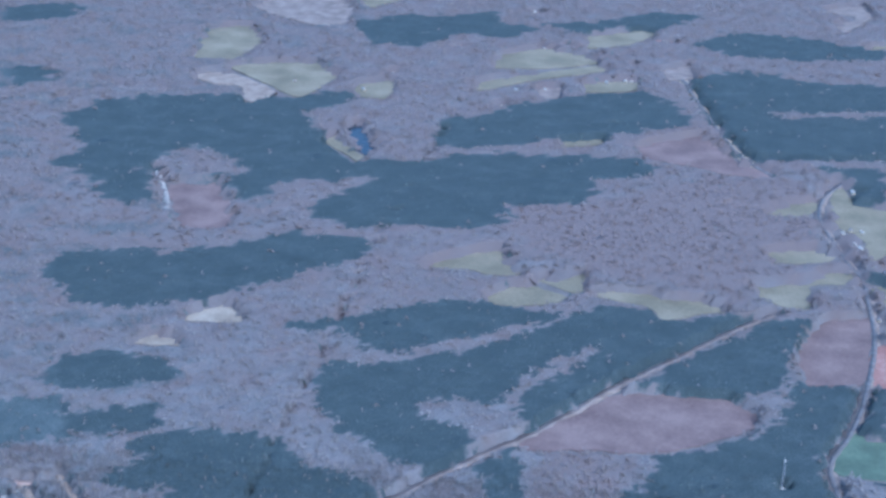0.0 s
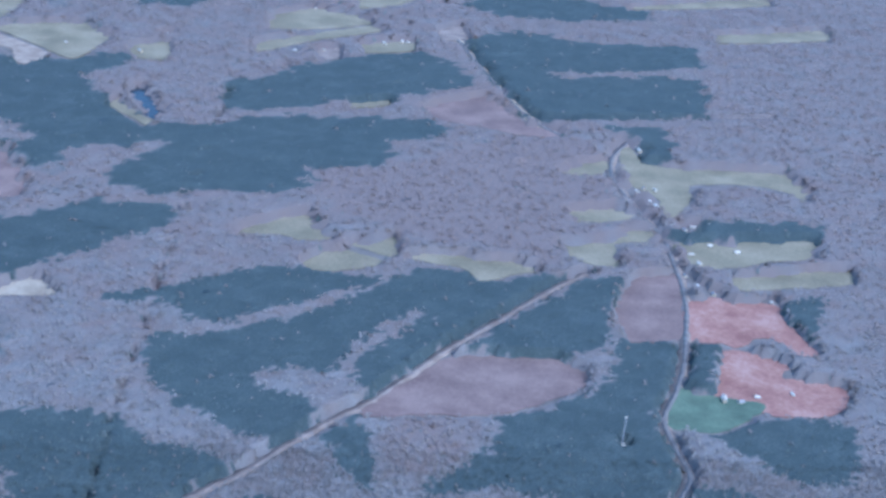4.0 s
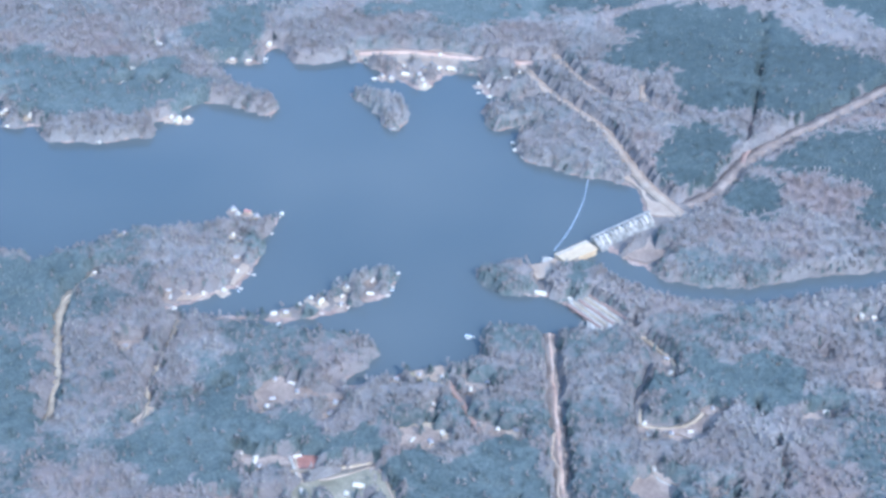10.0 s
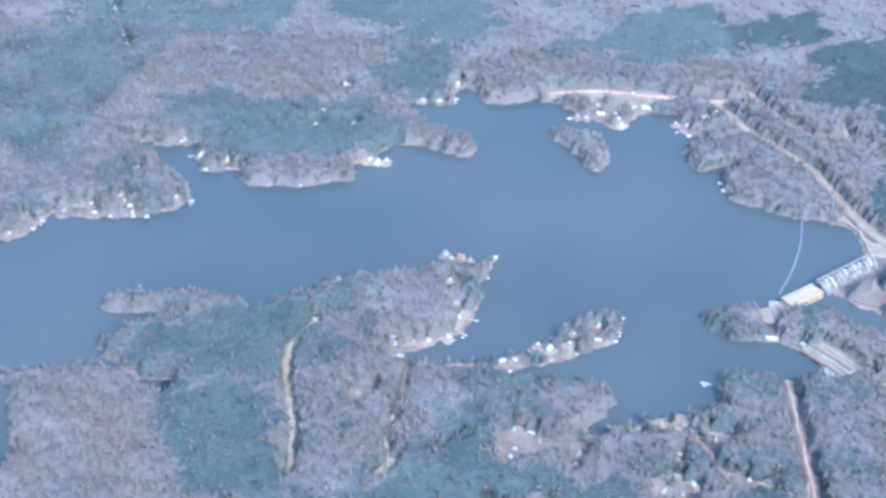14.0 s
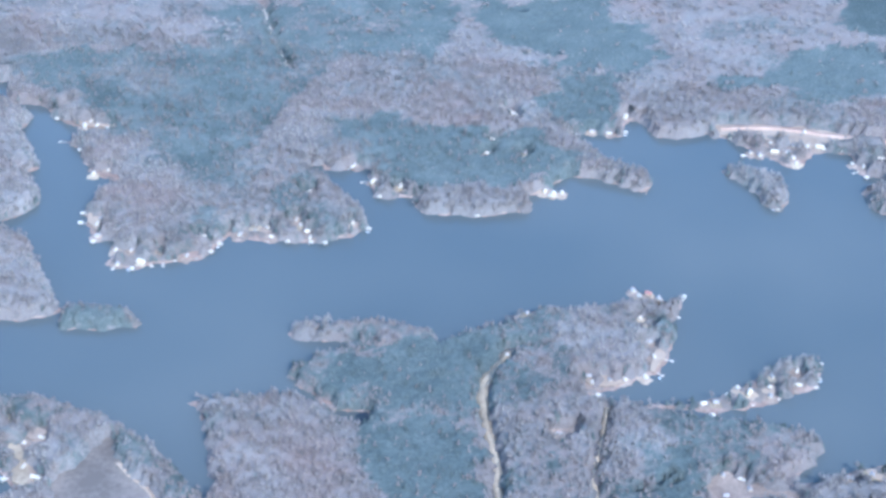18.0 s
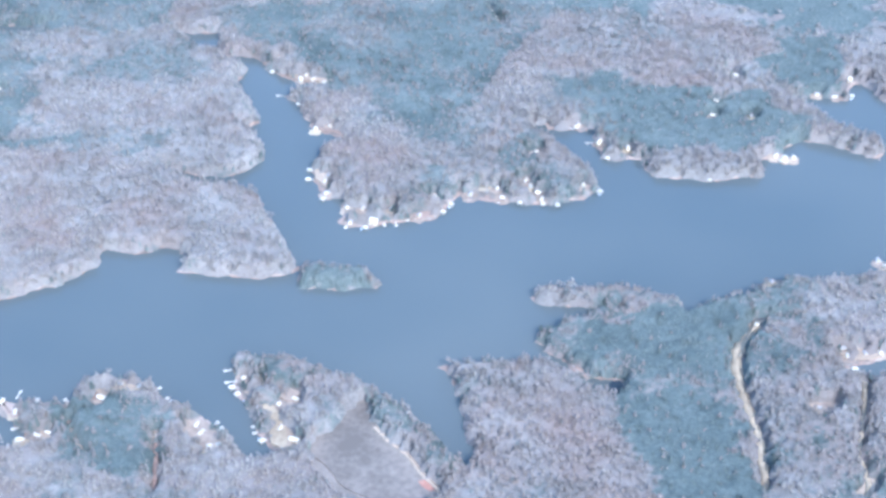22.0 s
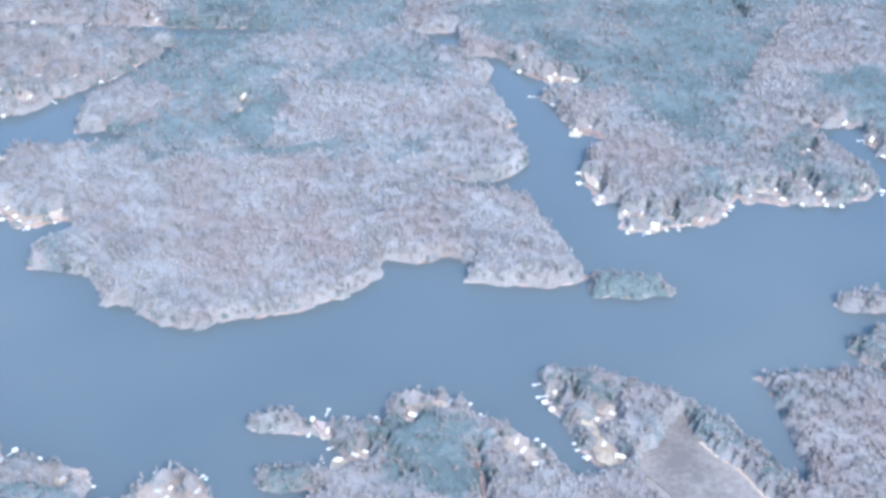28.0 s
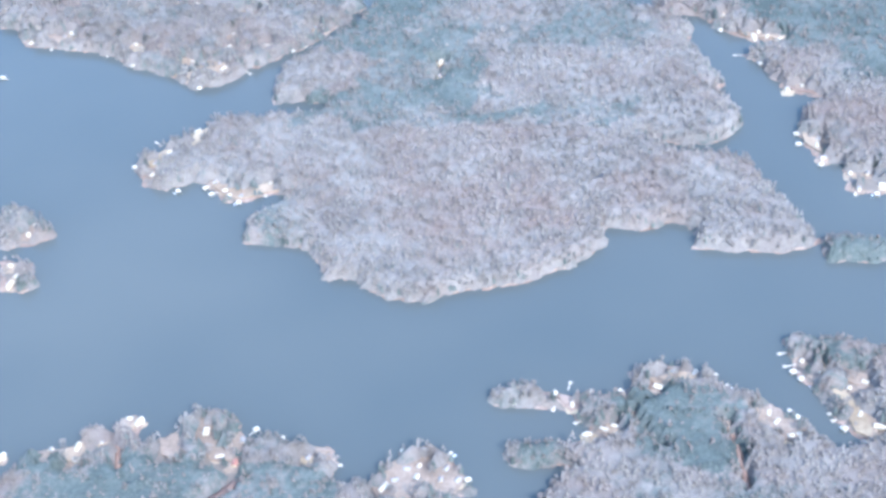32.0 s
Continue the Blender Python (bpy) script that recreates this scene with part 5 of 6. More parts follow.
def evergreen(px, py):
    """The share of pines at each place: stands with soft edges."""
    q = wobble(px, py, 130, 31) + 0.55 * wobble(px, py, 48, 32) + 0.25 * wobble(px, py, 17, 35)
    w = 1 / (1 + np.exp(-4.5 * (q - 0.3)))
    e = np.where((py < 1120) & (px > -330), 0.16 + 0.55 * w, 0.05 + 0.45 * w)
    e = np.where((px > 200) & (py > 1140), 0.05 + 0.15 * e, e)
    e = np.where(inside(px, py, LAND["west_forest"]) | inside(px, py, LAND["west_point"]), 0.13 + 0.24 * e, e)
    far = np.where(py > 2000, 12.0, np.where(north(px, py) > 0, 5.0, 13.0))
    wx, wy = px + far * wobble(px, py, 75, 33) + (4 + 4 * north(px, py)) * wobble(px, py, 15, 36), py + far * wobble(px, py, 75, 34) + (4 + 4 * north(px, py)) * wobble(px, py, 15, 37)
    for key, p in PINES.items():
        e = np.where(inside(wx, wy, p), np.maximum(e, 0.5 + 0.15 * np.sign(q)) if key.startswith("mix") else np.where(north(px, py) > 0, 0.97, np.where(px > -330, 0.92, np.clip(0.74 + 0.22 * q, 0.45, 0.9))), e)
    for key, p in FIELDS.items():
        if key.startswith("oak"):
            e = np.where(inside(wx, wy, p), 0.05, e)
    return e


def scatter(x0, x1, y0, y1, gap, seed):
    r = np.random.RandomState(seed)
    gx, gy = np.meshgrid(np.arange(x0, x1, gap), np.arange(y0, y1, gap))
    px, py = gx.ravel() + r.uniform(-0.48, 0.48, gx.size) * gap, gy.ravel() + r.uniform(-0.48, 0.48, gx.size) * gap
    return px, py, r


def plant(px, py, r, gap, far, name):
    keep = ~open_ground(px, py)
    if far:
        keep &= ~open_ground(px, py - 0.8 * gap)
    px, py = px[keep], py[keep]
    core = (px > -1430) & (px < 970) & (py > 530) & (py < 1430)
    d = np.full(px.shape, 40.0)
    d[core] = ashore(px[core], py[core])
    keep = d > 1.2
    px, py, d = px[keep], py[keep], d[keep]
    z = level(px, py, d) - 0.1
    share = evergreen(px, py)
    pine = r.uniform(0, 1, px.size) < share
    places = np.stack([px, py, z], 1)
    calm = np.where(pine & (share > 0.9), 0.35, 0.8)
    shade = np.clip(0.5 + calm * (0.25 * wobble(px, py, 70, 41) + 0.25 * wobble(px, py, 19, 42)) + r.normal(0, 1, px.size) * np.where(pine, 0.16, 0.08) + np.where(pine, np.where(share > 0.9, -0.3 * north(px, py), 0.4 * (0.9 - share)), 0.05 * north(px, py) - 0.75 * share) + paler(px, py), -0.3, 1.3)
    pick = r.randint(0, 3, px.size)
    for kind in (0, 1):
        for v in range(3):
            s = (pine == bool(kind)) & (pick == v)
            n = int(s.sum())
            if not n:
                continue
            tall = r.uniform(0.84, 1.2, n) * np.clip(0.5 + 0.075 * d[s], 0.5, 1.0) * (10.5 if kind else 12.2 if gap < 5 else 11.5) * (1 + 0.16 * wobble(px[s], py[s], 21, 43))
            wide = gap * r.uniform(1.2, 1.7, n) * (0.9 if kind else 0.72 if gap < 5 else 0.85)
            if kind:
                form = pine_tree(60 + v, 1 if far else 2, 5 if far else 4)
            else:
                form = bare_tree(50 + v, 4 if far else 6)
            crowd(name, places[s], tall, wide, r.uniform(0, 6.283, n), shade[s], form, [BARK, NEEDLES if kind else TWIGS],
                  "dense evergreen pine woods" if kind else "leafless grey winter hardwood woods")


def thicket(x0, x1, y0, y1, gap, seed, keep):
    """An added sheet just below the crown tops; keeps gaps between crowns from going black."""
    r = np.random.RandomState(seed)
    xs, ys = np.arange(x0, x1, gap), np.arange(y0, y1, gap)
    gx, gy = np.meshgrid(xs, ys)
    px, py = (gx + r.uniform(-0.35, 0.35, gx.shape) * gap).ravel(), (gy + r.uniform(-0.35, 0.35, gx.shape) * gap).ravel()
    d = np.full(px.shape, 40.0)
    core = (px > -1430) & (px < 970) & (py > 530) & (py < 1430)
    d[core] = ashore(px[core], py[core])
    wood = keep(px, py) & (d > 2.2)
    wood[wood] &= ~open_ground(px[wood], py[wood])
    z = np.where(wood, level(px, py, d) + np.minimum(9.5 + 1.1 * np.clip((py - 1430) / 80, 0, 1), 3.2 + d * 0.9) + r.uniform(-1.0, 1.0, px.size) * np.where(d < 14, 1.8, 1.0), level(px, py, d) - 0.4)
    w = len(xs)
    i = (np.arange(len(ys) - 1)[:, None] * w + np.arange(w - 1)[None]).ravel()
    faces = np.stack([i, i + 1, i + w + 1, i + w], 1)
    full = wood[faces].sum(1) >= 1
    faces = faces[full]
    e = evergreen(px, py)
    tri = np.concatenate([faces[:, [0, 1, 2]], faces[:, [0, 2, 3]]])
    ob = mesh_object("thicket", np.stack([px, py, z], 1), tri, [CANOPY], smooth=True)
    tint = np.clip(0.5 + np.where(e > 0.9, 0.1, 0.2) * wobble(px, py, 70, 41) + r.normal(0, 0.06, px.size) + np.where(e > 0.9, -0.4, 0.05) * north(px, py) + paler(px, py), -0.3, 1.3)
    for key, value in (("tint", tint), ("russet", brownness(px, py)), ("green", e)):
        at = ob.data.attributes.new(key, "FLOAT", "POINT")
        at.data.foreach_set("value", value.astype(np.float32))
    return tagged(ob, "added grey and green canopy sheet filling the gaps between crowns", "undergrowth", kind="stuff")


def near_land(px, py):
    return (px < 960 + 0.4 * (py - 863)) & (px > -1100 - 0.5 * (py - 634)) & ((py > 735) | (px < -440) | (px > -220))


def middle_land(px, py):
    return (px > np.minimum(-960 + 2.2 * (py - 1440), -140 - 0.3 * (py - 1423))) & (px < 1300 + 0.4 * (py - 1553))


def far_land(px, py):
    return (px > -140 - 0.3 * (py - 1423)) & (px < 1300 + 0.4 * (py - 1553))


for x0, x1, y0, y1, gap, tree_gap, area, seed in ((-1420, 1200, 560, 1440, 4.5, 3.4, near_land, 71), (-1350, 1500, 1440, 2000, 7.0, 6.0, middle_land, 72),
                                                  (-1100, 2600, 2000, 4800, 12.0, 9.0, far_land, 73)):
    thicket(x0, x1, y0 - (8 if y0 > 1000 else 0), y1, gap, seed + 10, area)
    px, py, r = scatter(x0, x1, y0, y1, tree_gap, seed)
    s = area(px, py)
    plant(px[s], py[s], r, tree_gap, tree_gap > 4, "woods")


# ---- things: one builder for each kind ----
def paint(name, colour, rough=0.7, fine=2.0, vary=0.12):
    lo, hi = tuple(c * (1 - vary) for c in colour), tuple(min(1, c * (1 + vary)) for c in colour)
    return material(name, [lo, colour, hi], 0.3, fine, rough, bump=0.1, depth=0.02, tint="object", spread=0.3)


WHITE = paint("white_siding", (0.56, 0.485, 0.37))
CREAM = paint("cream_siding", (0.52, 0.42, 0.28))
WOODEN = paint("weathered_wood", (0.30, 0.25, 0.20))
ROOF_PALE = paint("pale_metal_roof", (0.53, 0.455, 0.345), 0.5)
ROOF_GREY = paint("grey_shingles", (0.30, 0.27, 0.24))
ROOF_RED = paint("red_metal_roof", (0.36, 0.17, 0.125), 0.5)
GLASS = material("dark_window_glass", [(0.03, 0.04, 0.05), (0.05, 0.06, 0.07)], 0.5, 1.0, 0.12, bump=0, spec=0.6)
DOOR = paint("dark_door", (0.12, 0.09, 0.07))
BRICK = paint("brick_chimney", (0.33, 0.18, 0.13))
PLANK = paint("grey_planks", (0.46, 0.39, 0.30))
STEEL = paint("galvanised_steel", (0.27, 0.26, 0.25), 0.5)
FLOAT = paint("pale_boom_float", (0.36, 0.38, 0.40), 0.5)
PALE = paint("pale_concrete", (0.44, 0.37, 0.28))
STAINED = material("weathered_concrete", [(0.12, 0.105, 0.085), (0.20, 0.175, 0.14), (0.30, 0.26, 0.21)], 0.25, 1.2)
WARM = paint("tan_concrete", (0.42, 0.305, 0.18))
HULL = paint("white_hull", (0.78, 0.78, 0.77), 0.3)


def part(name, bm, mat, parent, label=""):
    return finish(name, bm, mat, parent, label)


def box(x0, x1, y0, y1, z0, z1, bm=None, bevel=0.0):
    bm = bm or bmesh.new()
    r = bmesh.ops.create_cube(bm, size=1.0)
    bmesh.ops.scale(bm, vec=(x1 - x0, y1 - y0, z1 - z0), verts=r["verts"])
    bmesh.ops.translate(bm, vec=((x0 + x1) / 2, (y0 + y1) / 2, (z0 + z1) / 2), verts=r["verts"])
    if bevel:
        bmesh.ops.bevel(bm, geom=list({e for v in r["verts"] for e in v.link_edges}), offset=bevel, segments=1, affect="EDGES")
    return bm


def prism(profile, y0, y1, bm=None):
    """A profile of (x, z) points drawn along y."""
    bm = bm or bmesh.new()
    a, b = [bm.verts.new((x, y0, z)) for x, z in profile], [bm.verts.new((x, y1, z)) for x, z in profile]
    n = len(profile)
    bm.faces.new(a)
    bm.faces.new(b[::-1])
    for i in range(n):
        bm.faces.new((a[i], b[i], b[(i + 1) % n], a[(i + 1) % n]))
    bmesh.ops.recalc_face_normals(bm, faces=bm.faces)
    return bm


def root(name, label, category, group=""):
    return tagged(new(name), label, category, group)


def shrunk(ob, k):
    """The thing at k times its size."""
    for o in ob.children_recursive:
        o.data.transform(Matrix.Scale(k, 4))
    return ob


def make_house(w, d, h, rise, walls, roof, label, ell=False):
    """w across the gable, d along the ridge."""
    w, d, h, rise = w * 0.66, d * 0.66, h * 0.85, rise * 0.66
    ob = root("house", label, "house", "houses in the woods and by the lake")
    part("wall", prism([(-w / 2, -0.6), (w / 2, -0.6), (w / 2, h), (0, h + rise), (-w / 2, h)], -d / 2, d / 2), walls, ob)
    o, t = 0.55, 0.22
    s = rise / (w / 2)
    part("roof", prism([(-w / 2 - o, h - s * o), (0, h + rise), (w / 2 + o, h - s * o), (w / 2 + o, h - s * o + t), (0, h + rise + t), (-w / 2 - o, h - s * o + t)], -d / 2 - o, d / 2 + o), roof, ob)
    part("chimney", box(w * 0.18, w * 0.18 + 0.8, d * 0.2, d * 0.2 + 0.8, h, h + rise + 0.9), BRICK, ob)
    part("door", box(w / 2, w / 2 + 0.07, -0.55, 0.55, 0.1, 2.15), DOOR, ob)
    for y in (-d * 0.33, d * 0.33):
        for x in (-1, 1):
            win = part("window", box(*sorted((x * (w / 2 - 0.01), x * (w / 2 + 0.09))), y - 0.7, y + 0.7, 0.9, 2.2), WHITE, ob)
            part("pane", box(*sorted((x * (w / 2 + 0.05), x * (w / 2 + 0.11))), y - 0.58, y + 0.58, 1.0, 2.1), GLASS, win, "dark window pane")
    if ell:
        part("wing", prism([(-2.0, -0.6), (2.0, -0.6), (2.0, h - 0.3), (0, h + rise * 0.55), (-2.0, h - 0.3)], -d / 2 - 3.8, -d / 2 + 0.4), walls, ob)
        part("wing_roof", prism([(-2.4, h - 0.45), (0, h + rise * 0.55 + 0.05), (2.4, h - 0.45), (2.4, h - 0.2), (0, h + rise * 0.55 + 0.3), (-2.4, h - 0.2)], -d / 2 - 4.2, -d / 2 + 0.5), roof, ob)
    part("porch", box(w / 2 + 0.1, w / 2 + 2.2, -d * 0.22, d * 0.22, -0.4, 0.12), PLANK, ob)
    return shrunk(ob, 0.64 if w < 5 else 0.6)


def make_dock(roofed, long):
    """The dock's outer end stands over its origin, its deck reaches back to the bank."""
    ob = root("boat_dock", "pale plank boat dock with a pale metal roof" if roofed else "pale grey plank boat dock over the water", "dock", "docks along the lake shore")
    part("deck", box(-0.7, 0.7, -long, -1.9, 0.5, 0.68), PLANK, ob)
    if roofed:
        part("slip", box(-2.1, 2.1, -2.7, -1.9, 0.5, 0.68), PLANK, ob)
        part("slip", box(-2.1, -1.4, -1.9, 2.4, 0.5, 0.68), PLANK, ob)
        part("slip", box(1.4, 2.1, -1.9, 2.4, 0.5, 0.68), PLANK, ob)
        part("roof", prism([(-2.4, 2.5), (0, 3.2), (2.4, 2.5), (2.4, 2.63), (0, 3.35), (-2.4, 2.63)], -2.9, 2.7), ROOF_PALE, ob, "pale metal roof")
        spots = [(x, y, 2.6) for x in (-1.95, 1.95) for y in (-2.5, 2.2)]
    else:
        part("platform", box(-1.8, 1.8, -1.9, 1.4, 0.5, 0.68), PLANK, ob)
        spots = [(x, y, 1.1) for x in (-1.6, 1.6) for y in (-1.6, 1.2)]
    for x, y, z in spots + [(-0.6, -long * 0.6, 0.9), (0.6, -long * 0.6, 0.9)]:
        part("post", box(x - 0.09, x + 0.09, y - 0.09, y + 0.09, -2.5, z), WOODEN, ob)
    return shrunk(ob, 0.74)


def make_tree(kind, seed):
    """A single tree of a yard, with trunk, limbs and crown."""
    r = np.random.RandomState(seed)
    tall = r.uniform(9, 13)
    ob = root("tree", "leafless grey yard tree with a spreading crown" if kind == "bare" else "dark green pine standing in a yard", "tree", "yard trees")
    bm = bmesh.new()
    bmesh.ops.create_cone(bm, segments=6, radius1=0.28, radius2=0.08, depth=tall * 0.8, cap_ends=True)
    bmesh.ops.translate(bm, vec=(0, 0, tall * 0.4 - 0.3), verts=bm.verts)
    part("trunk", bm, BARK, ob)
    bm = bmesh.new()
    for i in range(90 if kind == "bare" else 110):
        a, k = r.uniform(0, 6.283), r.uniform(0, 1)
        if kind == "bare":
            z, rad = tall * (0.38 + 0.62 * k), tall * 0.30 * math.sin(math.pi * (0.18 + 0.74 * k)) * r.uniform(0.3, 1.1)
        else:
            z, rad = tall * (0.28 + 0.72 * k), tall * 0.24 * (1.05 - k) * r.uniform(0.35, 1.1)
        c = Vector((rad * math.cos(a), rad * math.sin(a), z))
        out = Vector((math.cos(a), math.sin(a), 1.1 if kind == "bare" else 0.2)).normalized() * r.uniform(0.7, 1.5)
        side = Vector((-math.sin(a), math.cos(a), r.uniform(-0.3, 0.3))) * r.uniform(0.25, 0.5)
        v = [bm.verts.new(p) for p in (c - out * 0.6, c + side, c + out, c - side)]
        bm.faces.new(v)
    crown = part("crown", bm, TWIGS if kind == "bare" else NEEDLES, ob)
    at = crown.data.attributes.new("tint", "FLOAT", "POINT")
    at.data.foreach_set("value", np.repeat(r.uniform(0.2, 0.8, len(crown.data.vertices) // 4), 4).astype(np.float32))
    return ob


def heights(places):
    """The ground's height at the places."""
    px, py = np.array([float(p[0]) for p in places]), np.array([float(p[1]) for p in places])
    d = np.full(px.shape, 40.0)
    core = (px > -1430) & (px < 970) & (py > 570) & (py < 1430)
    d[core] = ashore(px[core], py[core])
    return level(px, py, d)


def seaward(places):
    """The turns that point docks away from the land."""
    x, y = np.array([float(p[0]) for p in places]), np.array([float(p[1]) for p in places])
    dx, dy = ashore(x + 12, y) - ashore(x - 12, y), ashore(x, y + 12) - ashore(x, y - 12)
    return np.degrees(np.arctan2(-dy, -dx)) - 90


def many(kinds, places, seed, afloat=False):
    """Stand copies of the kinds at the places; the kinds themselves take the first ones."""
    r = random.Random(seed)
    used = set()
    z = heights(places)
    turns = seaward(places) if afloat else None
    for i, (x, y) in enumerate(places):
        k = r.randrange(len(kinds))
        a = turns[i] if afloat else r.choice((0, 0, 90)) + r.uniform(-25, 25)
        m = pose(x, y, 0.0 if afloat else max(float(z[i]), 0.7), 0, 0, float(a)) @ Matrix.Scale(1.6 if y > 1500 else 1.0, 4)
        if k in used:
            copy_thing(kinds[k], m)
        else:
            used.add(k)
            kinds[k].matrix_basis = m
    for k, ob in enumerate(kinds):
        if k not in used:
            for o in (*ob.children_recursive, ob):
                bpy.data.objects.remove(o)


# yards: trodden and mown ground round the houses
def yards():
    bm = bmesh.new()
    r = random.Random(5)
    rise = heights(HOMES)
    for i, (x, y) in enumerate(HOMES):
        if y > 1500:
            continue
        z = max(float(rise[i]), 0.9) + 0.12 + 0.003 * (i % 60)
        n, size, a0 = 12, r.uniform(4.2, 6.8), r.uniform(0, 6)
        ring = []
        for k in range(n):
            a = a0 + 6.283 * k / n
            q = size * r.uniform(0.7, 1.25)
            ring.append((x + q * math.cos(a), y + q * math.sin(a) - 2))
        d = ashore(np.array([p[0] for p in ring]), np.array([p[1] for p in ring]))
        top = [bm.verts.new((px, py, z if k > 1.5 else 0.25 + 0.1 * max(k, -2))) for (px, py), k in zip(ring, d)]
        mid = bm.verts.new((x, y, z))
        mi = r.choice((0, 2, 2, 2, 2, 3))
        for k in range(n):
            f = bm.faces.new((top[k], top[(k + 1) % n], mid))
            f.material_index = mi
            low = [bm.verts.new(v.co - Vector((0, 0, 1.2))) for v in (top[k], top[(k + 1) % n])]
            g = bm.faces.new((top[(k + 1) % n], top[k], low[0], low[1]))
            g.material_index = mi
    return tagged(finish("yard", bm, [TAN, PASTURE, EARTH, SAND]), "mown and trodden house yards with pale grass and sand", "yard", kind="structure")


yards()
many([make_house(6.5, 9.5, 2.8, 1.9, WHITE, ROOF_PALE, "white lake house with a pale metal roof"),
      make_house(6.2, 9, 2.8, 2.2, CREAM, ROOF_GREY, "cream house with a grey shingle roof among trees"),
      make_house(6.8, 10, 2.9, 2.0, WHITE, ROOF_GREY, "white house with a grey gable roof"),
      make_house(5.8, 8, 2.6, 1.7, WOODEN, ROOF_PALE, "brown wooden cabin with a pale roof"),
      make_house(4.4, 12, 2.6, 0.9, WHITE, ROOF_PALE, "long white mobile home with a low roof")], SMALL_HOUSES, 11)
many([make_house(8.5, 13, 3.4, 2.8, WHITE, ROOF_PALE, "large white house with a wing and pale roof", True),
      make_house(8, 12.5, 5.2, 2.6, CREAM, ROOF_PALE, "large two-storey cream house with a pale roof", True),
      make_house(9.5, 15, 4.0, 2.0, WHITE, ROOF_PALE, "broad white metal building with a pale roof")], LARGE_HOUSES, 12)
many([make_house(8, 13, 3.0, 2.2, CREAM, ROOF_RED, "house with a bright red metal roof by the lake")], RED_ROOFS, 13)
many([make_dock(True, 9.0), make_dock(False, 8.0), make_dock(True, 7.0), make_dock(False, 11.0)], DOCKS, 14, afloat=True)

pick = random.Random(21)
lawn = [(x + pick.uniform(-9, 9), y + pick.uniform(-10, 8)) for x, y in HOMES if y < 1450 for k in range(2)]
d = ashore(np.array([float(p[0]) for p in lawn]), np.array([float(p[1]) for p in lawn]))
lawn = [p for p, k in zip(lawn, d) if k > 3 and all((p[0] - x) ** 2 + (p[1] - y) ** 2 > 45 for x, y in HOMES)][:230]
many([make_tree("bare", 1), make_tree("bare", 2), make_tree("pine", 3), make_tree("bare", 4), make_tree("pine", 5)], lawn, 22)


# ---- the dam: gated spillway, powerhouse, boom ----
def along(ob, p, q, z=0.0):
    """Place ob at p with its x axis towards q."""
    ob.matrix_basis = pose(p[0], p[1], z, 0, 0, math.degrees(math.atan2(q[1] - p[1], q[0] - p[0])))
    return math.hypot(q[0] - p[0], q[1] - p[1])


def spillway():
    ob = root("spillway", "pale concrete gated spillway with white piers across the river", "dam")
    long = along(ob, (179, 1099), (221, 1140))
    part("weir", prism([(-12.0, -3), (-12.0, -0.5), (-7.0, 2.4), (-2.5, 5.6), (1.0, 5.8), (2.0, 2.0), (2.0, -3)], 0, long), STAINED, ob)
    ob.children[0].matrix_basis = Matrix(((0, 1, 0, 0), (1, 0, 0, 0), (0, 0, 1, 0), (0, 0, 0, 1)))
    ob.children[0].data.flip_normals()
    n = 11
    r = random.Random(8)
    for i in range(n + 1):
        x = long * i / n
        back, top, w = r.uniform(3.5, 8.5), r.uniform(6.6, 8.0), r.uniform(0.5, 1.0)
        bm = prism([(-back, -1), (2.4, -1), (2.4, 8.0), (-1.6, 8.0), (-back, top - 3.2)], x - w, x + w)
        bmesh.ops.transform(bm, matrix=Matrix(((0, 1, 0, 0), (1, 0, 0, 0), (0, 0, 1, 0), (0, 0, 0, 1))), verts=bm.verts)
        bmesh.ops.reverse_faces(bm, faces=bm.faces)
        part("pier", bm, PALE if i % 3 else STAINED, ob)
        if i < n:
            part("gate", box(x + 0.8, x + long / n - 0.8, -1.4, -0.9, 5.0, 7.4), STEEL, ob, "grey steel spillway gate")
    part("walkway", box(-1.5, long + 1.5, 0.6, 2.0, 8.0, 8.3), STAINED, ob)
    for y in (0.65, 1.95):
        part("railing", box(-1.5, long + 1.5, y - 0.05, y + 0.05, 8.3, 9.2), STEEL, ob)


def powerhouse():
    ob = root("powerhouse", "tan concrete powerhouse block with a flat sunlit roof", "building")
    long = along(ob, (150, 1076), (173, 1098))
    part("wall", box(0, long, -14, -0.5, -1.5, 5.4), WARM, ob)
    part("roof", box(-0.4, long + 0.4, -14.4, -0.1, 5.4, 5.9), WARM, ob)
    for i in range(4):
        x = long * (i + 1) / 5
        part("buttress", box(x - 0.5, x + 0.5, -14.5, -14.0, -1.5, 5.0), WARM, ob)
    part("door", box(long, long + 0.1, -10, -7, -0.2, 4.0), DOOR, ob)
    part("crane_rail", box(0, long, -3.0, -2.4, 5.9, 6.8), STEEL, ob)
    yard = root("abutment", "pale concrete abutment beside the powerhouse", "dam")
    part("slab", box(141, 149, 1066, 1076, 0.4, 2.2, bevel=0.2), CONCRETE, yard)
    part("retaining_wall", prism([(139, -1), (148, -1), (148, 2.2), (139, 2.6)], 1028, 1031), WHITE, yard)


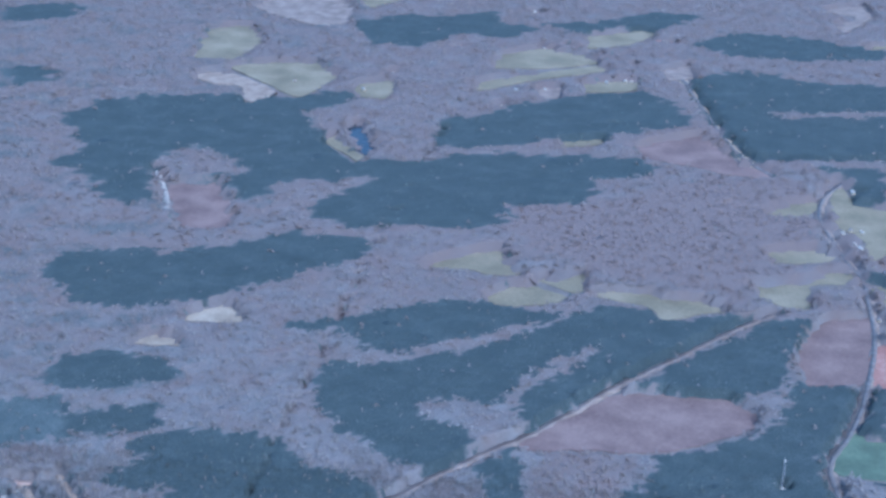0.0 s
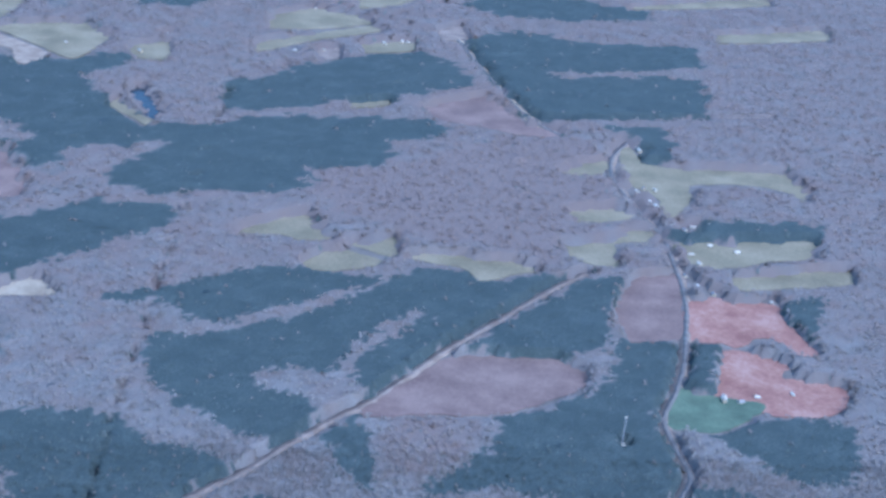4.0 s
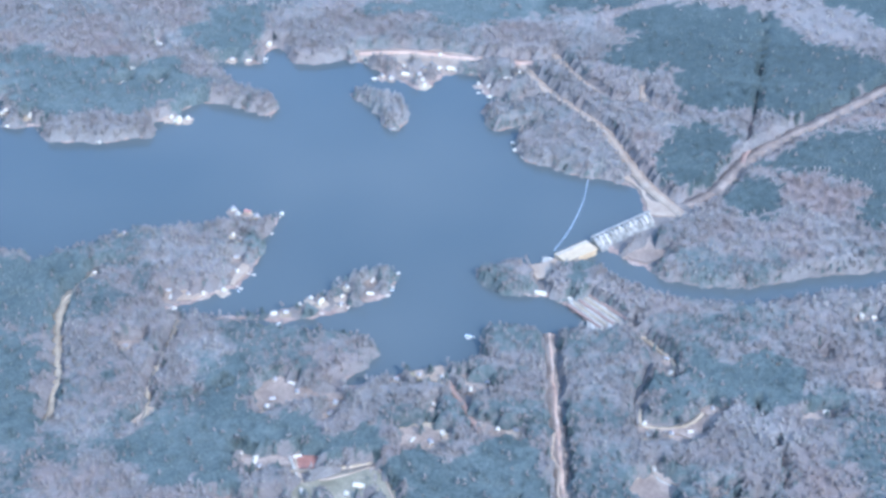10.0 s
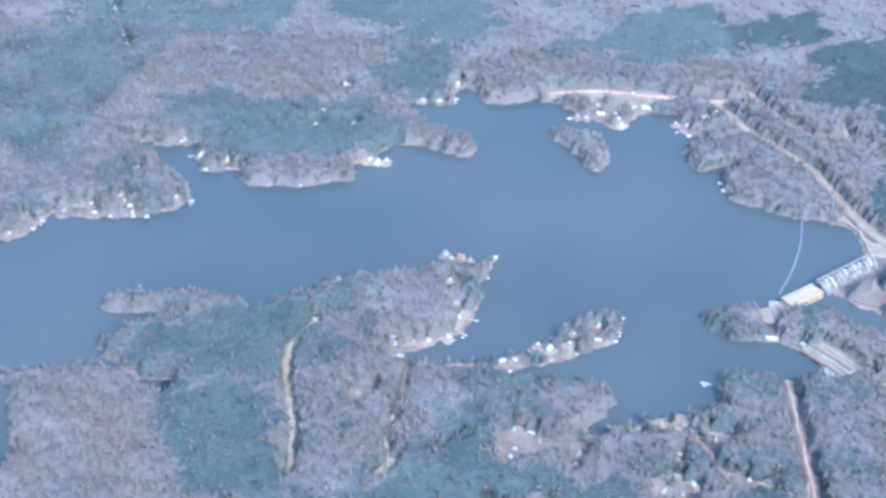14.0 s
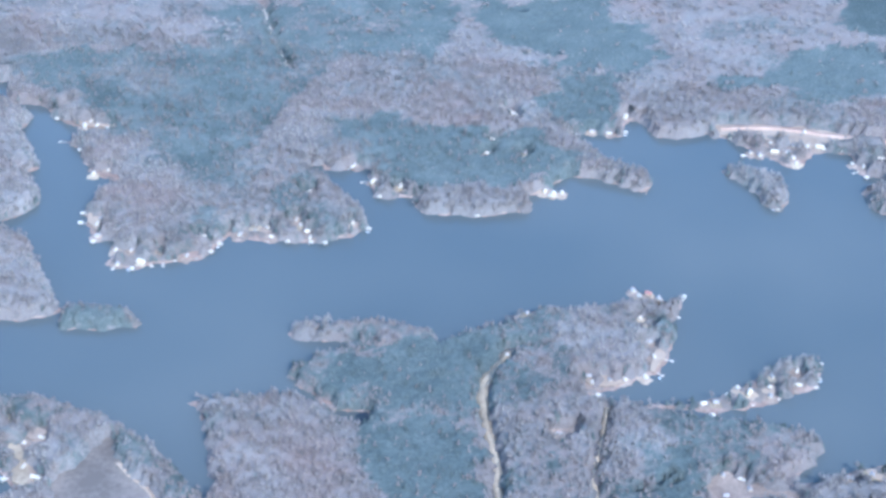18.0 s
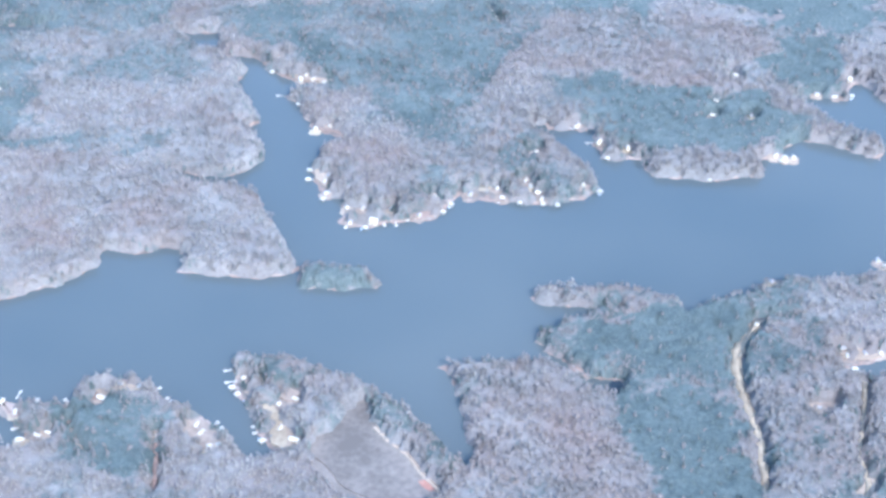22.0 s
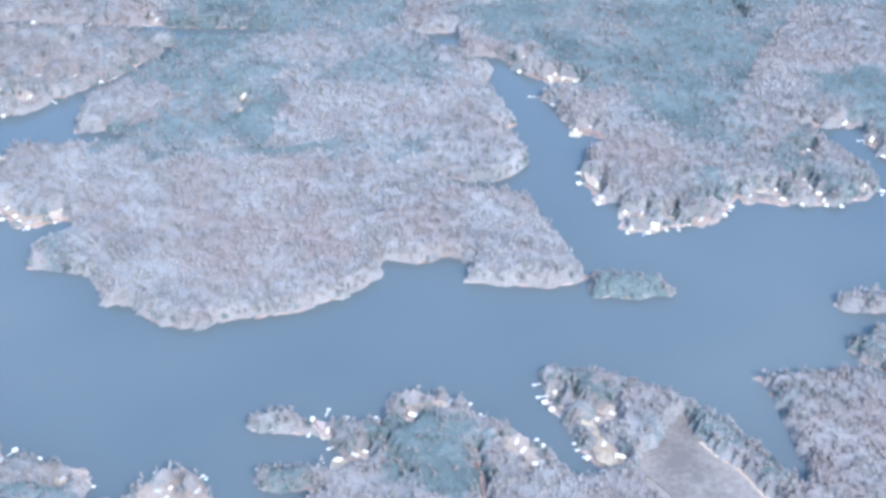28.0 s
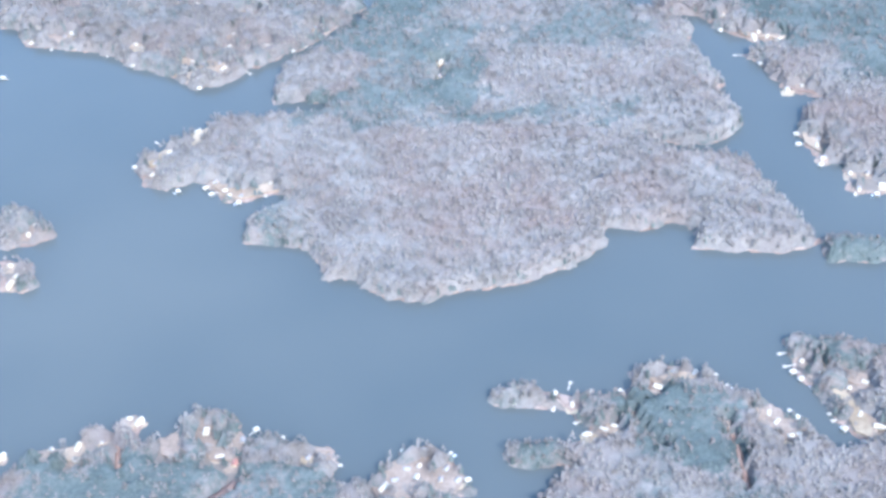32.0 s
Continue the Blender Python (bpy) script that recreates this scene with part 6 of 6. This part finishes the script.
def boom():
    ob = root("debris_boom", "curved line of pale floats across the water above the dam", "boom")
    c = smooth_line(LINES["boom"], False, 2.6)
    me = None
    for i in range(len(c) - 1):
        (x0, y0), (x1, y1) = c[i], c[i + 1]
        if me is None:
            f = part("float", box(-1.0, 1.0, -0.32, 0.32, -0.3, 0.4, bevel=0.1), FLOAT, ob)
            me = f.data
        else:
            f = new("float", me)
            f.parent = ob
        f.matrix_basis = pose((x0 + x1) / 2, (y0 + y1) / 2, 0, 0, 0, math.degrees(math.atan2(y1 - y0, x1 - x0)))


def bridge(p, q, wide, z, water):
    ob = root("road_bridge", "white concrete road bridge with low parapets", "bridge", "road bridges")
    long = along(ob, p, q)
    part("deck", box(-2, long + 2, -wide / 2, wide / 2, z - 0.9, z), PALE, ob)
    for s in (-1, 1):
        part("parapet", box(-2, long + 2, *sorted((s * (wide / 2 - 0.35), s * (wide / 2 + 0.05))), z, z + 1.0), WHITE, ob)
    n = max(1, int(long / 15))
    for i in range(n):
        x = long * (i + 0.5) / n
        pier = part("pier", box(x - 0.7, x + 0.7, -wide * 0.42, wide * 0.42, -3, z - 0.9), CONCRETE, ob)
    part("roadway", box(-2, long + 2, -wide / 2 + 0.5, wide / 2 - 0.5, z, z + 0.04), WHITE, ob)


def mast(x, y, tall, shed):
    ob = root("radio_mast", "slender pale lattice radio mast above the woods", "mast", "radio masts")
    ob.matrix_basis = pose(x, y, 1.0)
    w = tall / 34
    for k in range(3):
        a = k * 2.094
        part("leg", box(w * math.cos(a) - 0.16, w * math.cos(a) + 0.16, w * math.sin(a) - 0.16, w * math.sin(a) + 0.16, -1, tall), STEEL, ob)
    for i in range(int(tall / 2.5)):
        bm = bmesh.new()
        bmesh.ops.create_cone(bm, segments=3, radius1=w, radius2=w, depth=0.25, cap_ends=True)
        bmesh.ops.translate(bm, vec=(0, 0, 1 + i * 2.5), verts=bm.verts)
        part("brace", bm, STEEL, ob)
    bm = bmesh.new()
    bmesh.ops.create_cone(bm, segments=8, radius1=w * 0.8, radius2=w * 0.8, depth=2.2, cap_ends=True)
    bmesh.ops.translate(bm, vec=(0, 0, tall + 0.6), verts=bm.verts)
    part("antenna", bm, WHITE, ob)


def make_boat():
    ob = root("motor_boat", "small white motor boat moored beside a dock", "boat", "boats on the lake")
    bm = bmesh.new()
    rings = []
    for y, w, h in ((-2.6, 0.9, 0.7), (-1.0, 1.05, 0.72), (1.0, 0.95, 0.8), (2.2, 0.5, 0.9), (2.9, 0.06, 1.0)):
        rings.append([bm.verts.new(p) for p in ((-w, y, h), (-w * 0.75, y, -0.1), (0, y, -0.3), (w * 0.75, y, -0.1), (w, y, h))])
    for a, c in zip(rings, rings[1:]):
        for i in range(4):
            bm.faces.new((a[i], a[i + 1], c[i + 1], c[i]))
        bm.faces.new((a[4], a[0], c[0], c[4]))
    bm.faces.new(rings[0])
    bm.faces.new(rings[-1][::-1])
    bmesh.ops.recalc_face_normals(bm, faces=bm.faces)
    part("hull", bm, HULL, ob)
    part("windshield", box(-0.7, 0.7, 0.5, 0.58, 0.75, 1.25), GLASS, ob)
    for x in (-0.45, 0.45):
        part("seat", box(x - 0.28, x + 0.28, -0.6, 0.0, 0.72, 1.1, bevel=0.05), CREAM, ob)
    part("motor", box(-0.22, 0.22, -3.0, -2.6, 0.1, 1.15, bevel=0.06), DOOR, ob)
    return shrunk(ob, 0.5)


turn = seaward(DOCKS)
berths = []
for i, (x, y) in enumerate(DOCKS):
    if i % 5 == 2:
        a = math.radians(float(turn[i]))
        berths.append((x + 3.4 * math.cos(a), y + 3.4 * math.sin(a), math.degrees(a) + 8))
berths.append((BOAT[0][0], BOAT[0][1], 70))
boat = make_boat()
for i, (x, y, a) in enumerate(berths):
    if i:
        copy_thing(boat, pose(x, y, 0.05, 0, 0, a))
    else:
        boat.matrix_basis = pose(x, y, 0.05, 0, 0, a)

spillway()
powerhouse()
boom()
bridge((744, 1035), (751, 1096), 5.6, 4.2, True)
bridge((662, 687), (666, 708), 4.8, 3.0, True)
mast(835, 1486, 32, True)
mast(530, 3563, 46, True)
